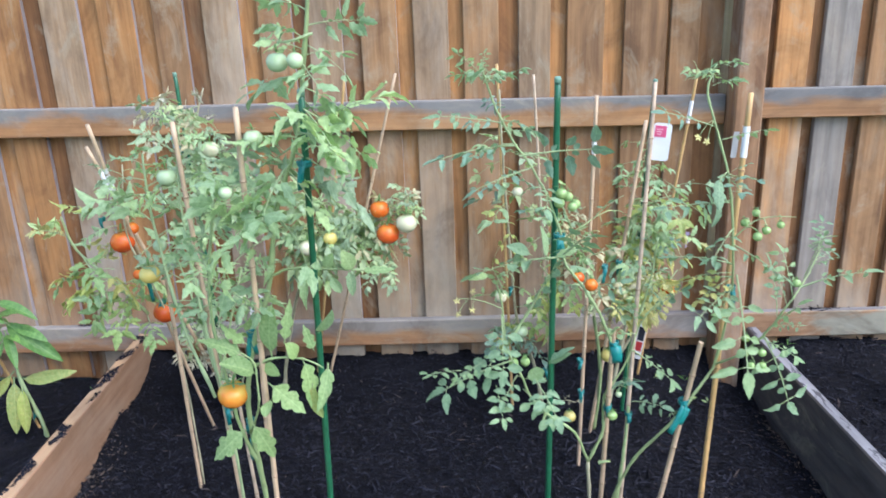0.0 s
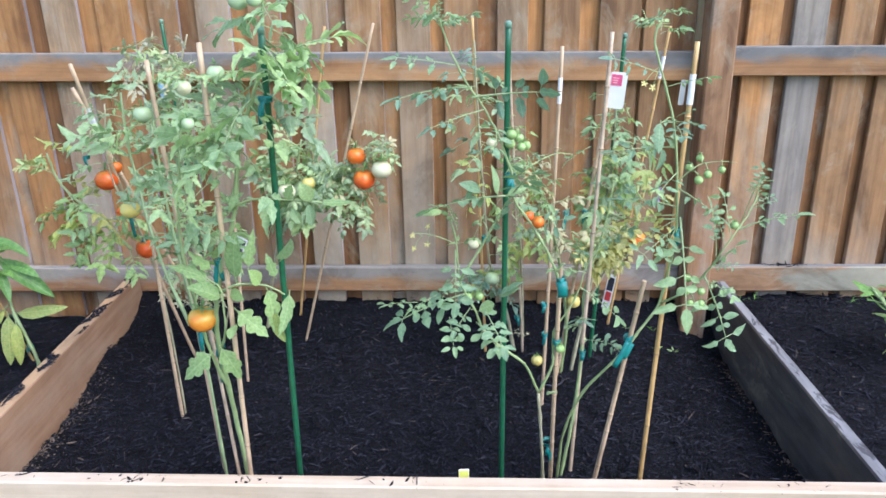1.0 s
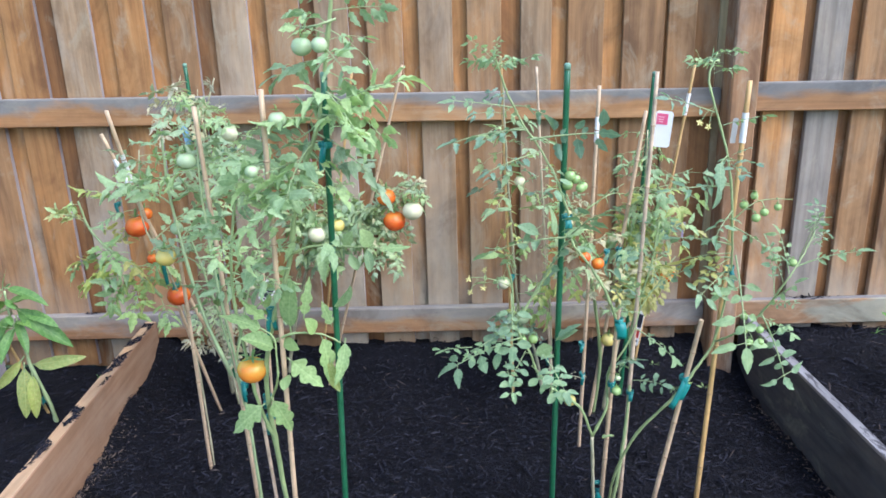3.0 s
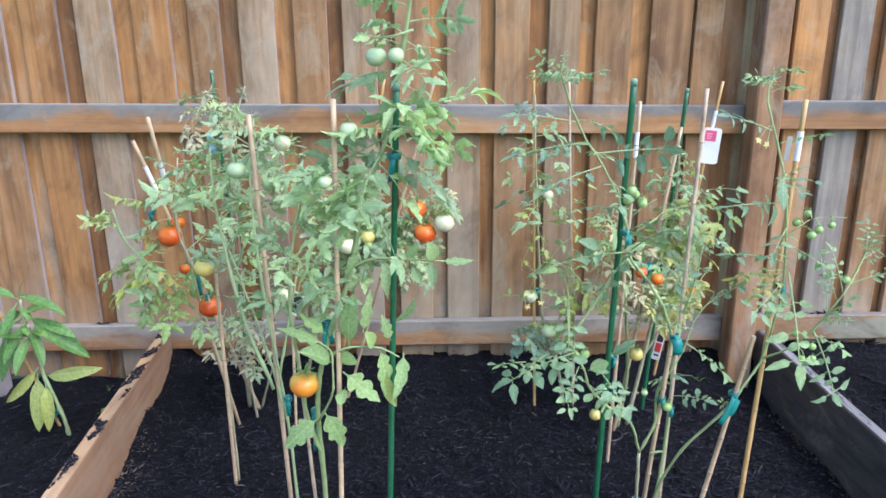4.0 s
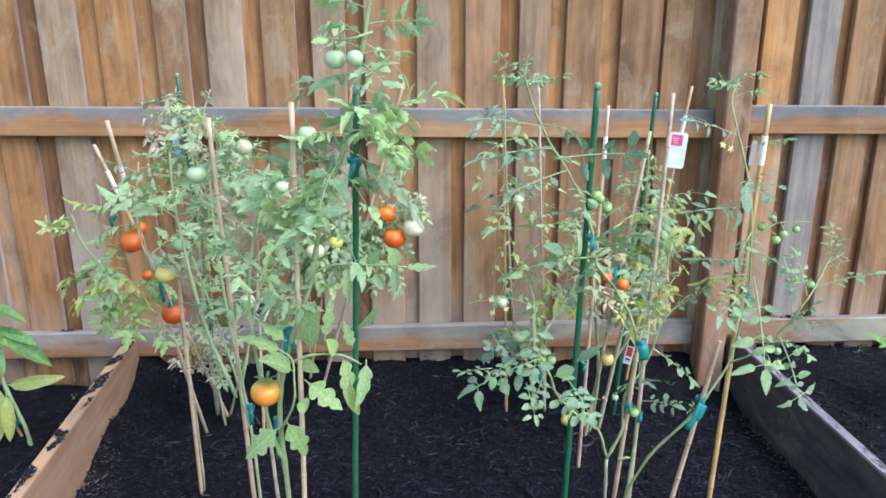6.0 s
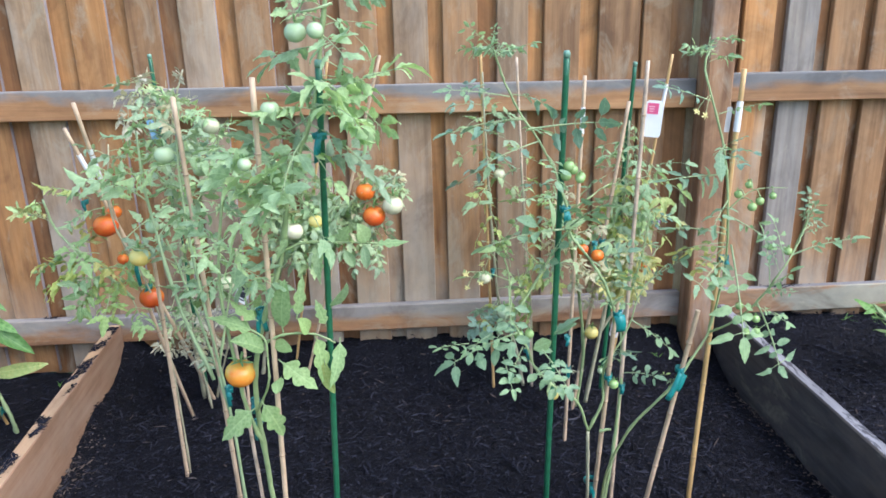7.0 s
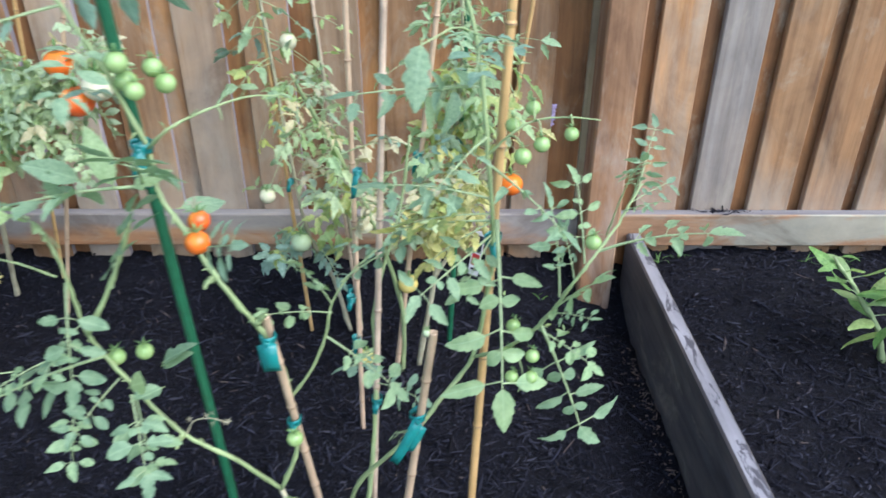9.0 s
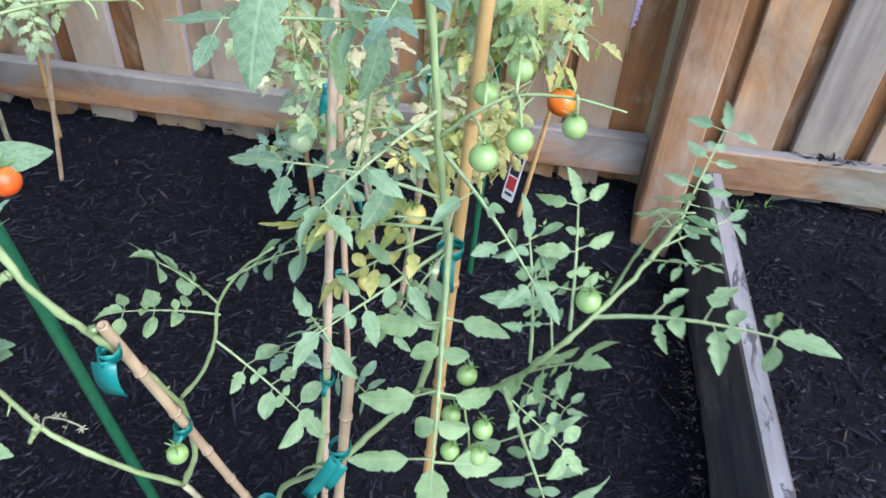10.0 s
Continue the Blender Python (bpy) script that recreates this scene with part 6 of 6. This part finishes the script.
# ---- peppers in the neighbouring beds ----
def pepper_left():
    rng = random.Random(110)
    p = plant_at((-1.045, 3.04, 0.27), "glossy pepper plant with drooping yellow lower leaves", "pepper_plant", "pepper plant", "pepper plants")
    main = stem(p, [(-0.975, 2.98, 0.24), (-0.985, 2.97, 0.35), (-1.023, 2.97, 0.495), (-1.036, 2.97, 0.574), (-1.062, 2.97, 0.704), (-1.063, 2.97, 0.80)], 0.0075, 0.004)
    crown = (((-1.083, 2.973, 0.808), (-1.159, 2.94, 0.871)), ((-1.073, 2.977, 0.81), (-1.037, 2.95, 0.87)), ((-1.061, 2.984, 0.806), (-0.909, 2.95, 0.786)),
             ((-1.09, 2.977, 0.773), (-1.131, 2.91, 0.670)), ((-1.10, 2.984, 0.715), (-1.26, 2.95, 0.64)), ((-1.10, 2.986, 0.676), (-1.20, 2.94, 0.520)),
             ((-1.037, 2.979, 0.728), (-0.851, 2.915, 0.612)), ((-1.026, 2.983, 0.716), (-0.886, 2.949, 0.695)), ((-1.035, 2.961, 0.694), (-0.976, 2.886, 0.600)),
             ((-1.07, 2.985, 0.749), (-0.953, 2.908, 0.798)), ((-1.07, 2.979, 0.70), (-1.132, 2.90, 0.600)), ((-1.05, 2.96, 0.66), (-1.08, 2.86, 0.585)))
    for a, b in crown:
        blade(p, a, b, rng.uniform(0.14, 0.185), 0, "pepper", rng, (0.35, -0.5, 0.75))
    for a, b in (((-1.021, 2.984, 0.502), (-0.843, 2.95, 0.528)), ((-1.047, 2.954, 0.533), (-1.149, 2.92, 0.415)), ((-1.05, 2.966, 0.496), (-1.038, 2.898, 0.33)), ((-1.023, 2.962, 0.468), (-1.006, 2.92, 0.315))):
        blade(p, a, b, rng.uniform(0.13, 0.165), 0, "pale", rng, (0.5, -0.7, 0.4))
    foliage(p, main, 10, (0.10, 0.16), "lance", ["pepper"], rng, 0.70, 1.0, (-0.5, 0.4))
    for k in range(3):
        leaf(p, (-0.90 + 0.03 * k, 3.1, soil_z(-0.9, 3.1) + 0.012), (rng.uniform(-1, 1), rng.uniform(-1, 1), 0.05), 0.07, "lance", "pepper", rng)


def pepper_right():
    rng = random.Random(111)
    p = plant_at((2.33, 2.89, 0.35), "leaning green pepper plant in the bed past the dark board", "pepper_plant", "pepper plant", "pepper plants")
    main = stem(p, [(2.33, 2.89, 0.32), (2.29, 2.91, 0.44), (2.23, 2.95, 0.53), (2.17, 2.99, 0.61)], 0.009, 0.004, stem_pale)
    up = stem(p, [(2.33, 2.89, 0.33), (2.34, 2.87, 0.5), (2.33, 2.86, 0.66)], 0.007, 0.0035, stem_pale)
    foliage(p, main, 16, (0.09, 0.14), "lance", ["pepper", "bright"], rng, 0.35, 1.0, (-0.2, 0.9))
    foliage(p, up, 20, (0.11, 0.16), "lance", ["pepper", "bright"], rng, 0.3, 1.0, (-0.3, 0.8))


for build in (front_left, mid_left, far_left, back_left, back_middle, back_right, front_right, right_vine, back_yellow, pepper_left, pepper_right):
    build()


# ---- ties, tags, weeds ----
def tie(p, r, label="teal ribbon tie knotted round a stem and stake", tails=2, long=0.05, seed=0, axis=(0, 0, 1), hang=None, half=0.0062):
    """A flat ribbon wound round the stake, with loose hanging ends."""
    rng = random.Random(seed + int(abs(p[0] * 1000)))
    p, ax = Vector(p), Vector(axis).normalized()
    s = Shape()
    u = ax.cross(Vector((0.2, 1, 0.1))).normalized()
    w = ax.cross(u)

    def strip(pts, halves):
        vs = []
        for q, h in zip(pts, halves):
            vs += [q - h, q + h]
        s.add(vs, [(2 * i, 2 * i + 2, 2 * i + 3, 2 * i + 1) for i in range(len(pts) - 1)])

    for k in range(2):
        slant = rng.uniform(-0.3, 0.3)
        ring = []
        for i in range(13):
            a = math.tau * i / 12
            ring.append(p + ax * (0.005 * k - 0.002 + slant * r * math.cos(a)) + (u * math.cos(a) + w * math.sin(a)) * r * (1.05 + 0.12 * k))
        strip(ring, [ax * (0.0042 + 0.001 * math.sin(i * 2.1)) for i in range(13)])
    for k in range(min(tails, 2)):
        sx = rng.choice((-1, 1)) * rng.uniform(0.1, 0.45)
        L = long * (0.75 if k == 0 else 0.5) * rng.uniform(0.8, 1.1)
        twist = rng.uniform(-1.0, 1.0)
        pts, hv = [], []
        for i in range(7):
            t = i / 6
            if hang:
                pts.append(p + Vector(hang) * (L * t * (1 - 0.3 * k)) + Vector((0.006 * k, -r * 1.25 - 0.006 * math.sin(t * 2.6), -0.008 * k)))
                hv.append(Vector((0.8, -0.2, -0.45)) * (0.0085 - 0.001 * t))
                continue
            pts.append(p + Vector((sx * L * (t - 0.35 * t * t), -r * 1.25 - 0.008 * math.sin(t * 2.6), -L * t * (0.55 + 0.45 * t))))
            a = twist * t
            hv.append(Vector((math.cos(a), math.sin(a), 0.15)) * (half - 0.0012 * t))
        strip(pts, hv)
    knot = p + Vector((0, -r * 1.3, 0))
    strip([knot + Vector((-0.006, 0.002, 0.002)), knot + Vector((0, -0.003, 0)), knot + Vector((0.006, 0.002, -0.002))], [Vector((0.001, 0, 0.0045))] * 3)
    ob = solid("plant_tie", s.mesh("plant_tie", [tie_mat]), label, "plant tie", "ribbon ties")
    mod = ob.modifiers.new("thick", "SOLIDIFY")
    mod.thickness = 0.0005
    return ob


front_ties = (((0.826, 2.158, 1.245), 0.011, 3, 0.07),
              ((0.952, 2.185, 0.800), 0.009, 1, 0.03),
              ((1.238, 2.228, 1.085), 0.0105, 1, 0.04),
              ((0.300, 2.035, 1.450), 0.014, 3, 0.07),
              ((0.137, 2.080, 1.061), 0.010, 3, 0.08),
              ((0.000, 2.245, 0.785), 0.009, 2, 0.05),
              ((0.085, 2.160, 0.737), 0.010, 2, 0.05),
              ((0.085, 2.150, 0.80), 0.010, 1, 0.03),
              ((-0.31, 2.594, 1.017), 0.010, 3, 0.08),
              ((-0.30, 2.63, 0.93), 0.009, 2, 0.04),
              ((-0.44, 2.63, 1.19), 0.009, 1, 0.04))
back_ties = (((1.216, 3.030, 0.931), 0.011, 2, 0.05),
             ((1.015, 2.60, 1.016), 0.008, 2, 0.06),
             ((1.115, 2.885, 0.932), 0.010, 2, 0.06),
             ((0.775, 3.115, 0.76), 0.008, 1, 0.03),
             ((0.955, 2.320, 0.40), 0.016, 2, 0.06),
             ((1.052, 2.392, 0.66), 0.009, 1, 0.03),
             ((0.975, 2.72, 0.55), 0.009, 2, 0.04),
             ((0.97, 2.72, 0.66), 0.009, 1, 0.03),
             ((-0.36, 3.16, 1.33), 0.012, 2, 0.05),
             ((-0.01, 3.05, 0.86), 0.010, 1, 0.03),
             ((-1.035, 3.03, 0.33), 0.012, 1, 0.03),
             ((0.905, 3.13, 0.42), 0.010, 1, 0.05))
for p, r, n, long in front_ties + back_ties:
    tie(p, r, tails=n, long=long)

tie((1.135, 2.188, 0.81), 0.011, tails=2, long=0.12, hang=(-0.45, -0.1, -0.88))
tie((0.949, 2.124, 0.997), 0.009, tails=1, long=0.06, half=0.0125)


def flat(name, pts, thick, mat, parent=None, label="", category="", m=None):
    """A flat plate from an outline in x and z, given some thickness along y."""
    n = len(pts)
    s = Shape()
    vs = [(x, -thick / 2, z) for x, z in pts] + [(x, thick / 2, z) for x, z in pts]
    fs = [tuple(range(n))[::-1], tuple(range(n, 2 * n))] + [(i, (i + 1) % n, n + (i + 1) % n, n + i) for i in range(n)]
    s.add(vs, fs)
    me = s.mesh(name, [mat], False)
    if parent is None:
        ob = solid(name, me, label, category)
        ob.matrix_basis = m
        return ob
    return part(name, me, parent, label, m)


def rounded(w, h, r, k=4):
    out = []
    for cx, cz, a0 in ((w / 2 - r, h / 2 - r, 0), (-w / 2 + r, h / 2 - r, 90), (-w / 2 + r, -h / 2 + r, 180), (w / 2 - r, -h / 2 + r, 270)):
        for i in range(k + 1):
            a = radians(a0 + 90 * i / k)
            out.append((cx + r * math.cos(a), cz + r * math.sin(a)))
    return out


def rect(w, h, x=0.0, z=0.0):
    return [(x - w / 2, z - h / 2), (x + w / 2, z - h / 2), (x + w / 2, z + h / 2), (x - w / 2, z + h / 2)]


tag_pose = pose(1.115, 2.446, 1.400, -6, 4, -22)
tag = flat("plant_tag", rounded(0.045, 0.094, 0.008), 0.0012, white_plastic, None, "white plastic plant tag with a pink square, hung on a cane", "plant tag", tag_pose)
front = tag_pose @ Matrix.Translation((0, -0.0012, 0))
flat("print", rect(0.028, 0.028, -0.004, 0.026), 0.0008, pink_print, tag, "pink printed square", m=front)
for k in range(3):
    flat("print", rect(0.016 - 0.003 * k, 0.0022, -0.007, 0.031 - 0.006 * k), 0.0008, pink_pale, tag, "pale printed bar", m=front @ Matrix.Translation((0, -0.0006, 0)))

for p, ry, rz, sz in (((1.266, 3.168, 0.514), 9, -28, (0.032, 0.15)), ((-0.085, 2.868, 0.812), 28, -15, (0.045, 0.085))):
    m = pose(*p, 0, ry, rz)
    lab = flat("plant_tag", rounded(sz[0], sz[1], 0.005), 0.001, white_plastic, None, "printed plant label stuck among the stems", "plant tag", m)
    fr = m @ Matrix.Translation((0, -0.0011, 0))
    flat("print", rect(sz[0] * 0.75, sz[1] * 0.38, 0, sz[1] * 0.22), 0.0008, black_print, lab, "dark printed panel", m=fr)
    flat("print", rect(sz[0] * 0.7, sz[1] * 0.26, 0, -sz[1] * 0.14), 0.0008, red_print if sz[0] < 0.04 else black_print, lab, "printed panel", m=fr)
    flat("print", rect(sz[0] * 0.6, sz[1] * 0.05, 0, -sz[1] * 0.36), 0.0008, black_print, lab, "printed bar", m=fr)

m = pose(1.238, 2.275, 1.418, 0, 4, 10)
flat("plant_tag", rounded(0.014, 0.060, 0.003), 0.0008, clear_plastic, None, "narrow pale plastic label beside a golden cane", "plant tag", m)
m = pose(0.714, 2.022, 0.472, -4, 0, 5)
yt = flat("plant_tag", rounded(0.026, 0.10, 0.003), 0.001, white_plastic, None, "small yellow and white label pushed into the mulch", "plant tag", m)
flat("print", rect(0.024, 0.022, 0, 0.035), 0.0008, yellow_print, yt, "yellow printed band", m=m @ Matrix.Translation((0, -0.001, 0)))
m = pose(-0.40, 3.16, 1.31, 0, -10, 20)
flat("clip", rounded(0.022, 0.075, 0.006), 0.008, blue_plastic, None, "pale blue plastic plant clip on a green stake", "plant clip", m)
m = pose(1.79, 2.985, 0.385, 20, 35, 30)
flat("plant_tag", rounded(0.014, 0.07, 0.003), 0.001, white_plastic, None, "small white label stuck in the mulch", "plant tag", m)


def grass_tuft(x, y, n, h, seed):
    rng = random.Random(seed)
    t = thing("grass_tuft", (x, y, soil_z(x, y)), "small tuft of green grass at the foot of the fence", "grass", "grass tufts")
    for _ in range(n):
        s = Shape()
        a, L = rng.uniform(0, math.tau), h * rng.uniform(0.6, 1.2)
        d = Vector((math.cos(a), math.sin(a) * 0.5 - 0.3, rng.uniform(0.5, 1.6))).normalized()
        b = Vector((x + rng.gauss(0, 0.012), y + rng.gauss(0, 0.008), soil_z(x, y) - 0.004))
        side = d.cross(Vector((0, 1, 0.2))).normalized()
        vs = []
        for i in range(5):
            k = i / 4
            q = b + d * (L * k) + Vector((0, 0, -0.5 * L * k * k))
            w = 0.0022 * (1 - k * 0.95)
            vs += [q - side * w, q + side * w]
        s.add(vs, [(2 * i, 2 * i + 1, 2 * i + 3, 2 * i + 2) for i in range(4)])
        part("blade", s.mesh("blade", [LEAF["pepper"]]), t)


for k, (x, y, n, h) in enumerate(((1.83, 3.32, 9, 0.07), (1.90, 3.33, 7, 0.08), (2.28, 3.33, 8, 0.08), (2.42, 3.32, 6, 0.07), (1.46, 3.26, 5, 0.045), (-0.86, 3.33, 6, 0.06), (-0.95, 3.30, 5, 0.05))):
    grass_tuft(x, y, n, h, 200 + k)


def weed(x, y, seed):
    rng = random.Random(seed)
    w = thing("weed", (x, y, soil_z(x, y)), "tiny green weed seedling in the mulch", "weed", "weeds")
    for k in range(4):
        leaf(w, (x, y, soil_z(x, y) + 0.004), (math.cos(k * 1.7), math.sin(k * 1.7), rng.uniform(0.3, 0.9)), rng.uniform(0.02, 0.035), "lance", "bright", rng)


for k, (x, y) in enumerate(((1.47, 3.16), (1.36, 3.25), (1.53, 3.13))):
    weed(x, y, 300 + k)


def pot_rim(x, y):
    """A dark ring at soil height."""
    s = Shape()
    ring = [(x + 0.045 * math.cos(math.tau * i / 20), y + 0.045 * math.sin(math.tau * i / 20), soil_z(x, y) + 0.016) for i in range(21)]
    s.tube(ring, [0.004] * 21, 6, 0, False)
    solid("watering_ring", s.mesh("watering_ring", [black_print]), "dark plastic ring set in the mulch round a stem", "ring")


pot_rim(1.02, 2.90)


def wild_flower(x, y, z):
    """A sprig from the far side of the fence with a few small blossoms."""
    w = thing("wild_flower", (x, y, z - 0.06), "small lilac blossoms poking through a gap in the fence", "flower")
    rng = random.Random(77)
    s = Shape()
    s.tube(curve([(x + 0.004, y + 0.012, z - 0.10), (x, y - 0.004, z - 0.03), (x - 0.002, y - 0.01, z + 0.03)], 4), [0.0014] * 9, 5)
    part("stalk", s.mesh("stalk", [stem_mat]), w)
    for k in range(5):
        s = Shape()
        at = Matrix.Translation((x + rng.gauss(0, 0.004), y - 0.010, z - 0.022 + 0.013 * k)) @ Matrix.Rotation(1.2, 4, "X") @ Matrix.Rotation(rng.uniform(0, 6), 4, "Z")
        for j in range(4):
            leaflet(s, at @ Matrix.Rotation(j * math.tau / 4, 4, "Z"), 0.009, 0.0035, 0, rng, 0, 0.5)
        part("blossom", s.mesh("blossom", [lilac]), w)


wild_flower(1.482, 3.402, 0.840)
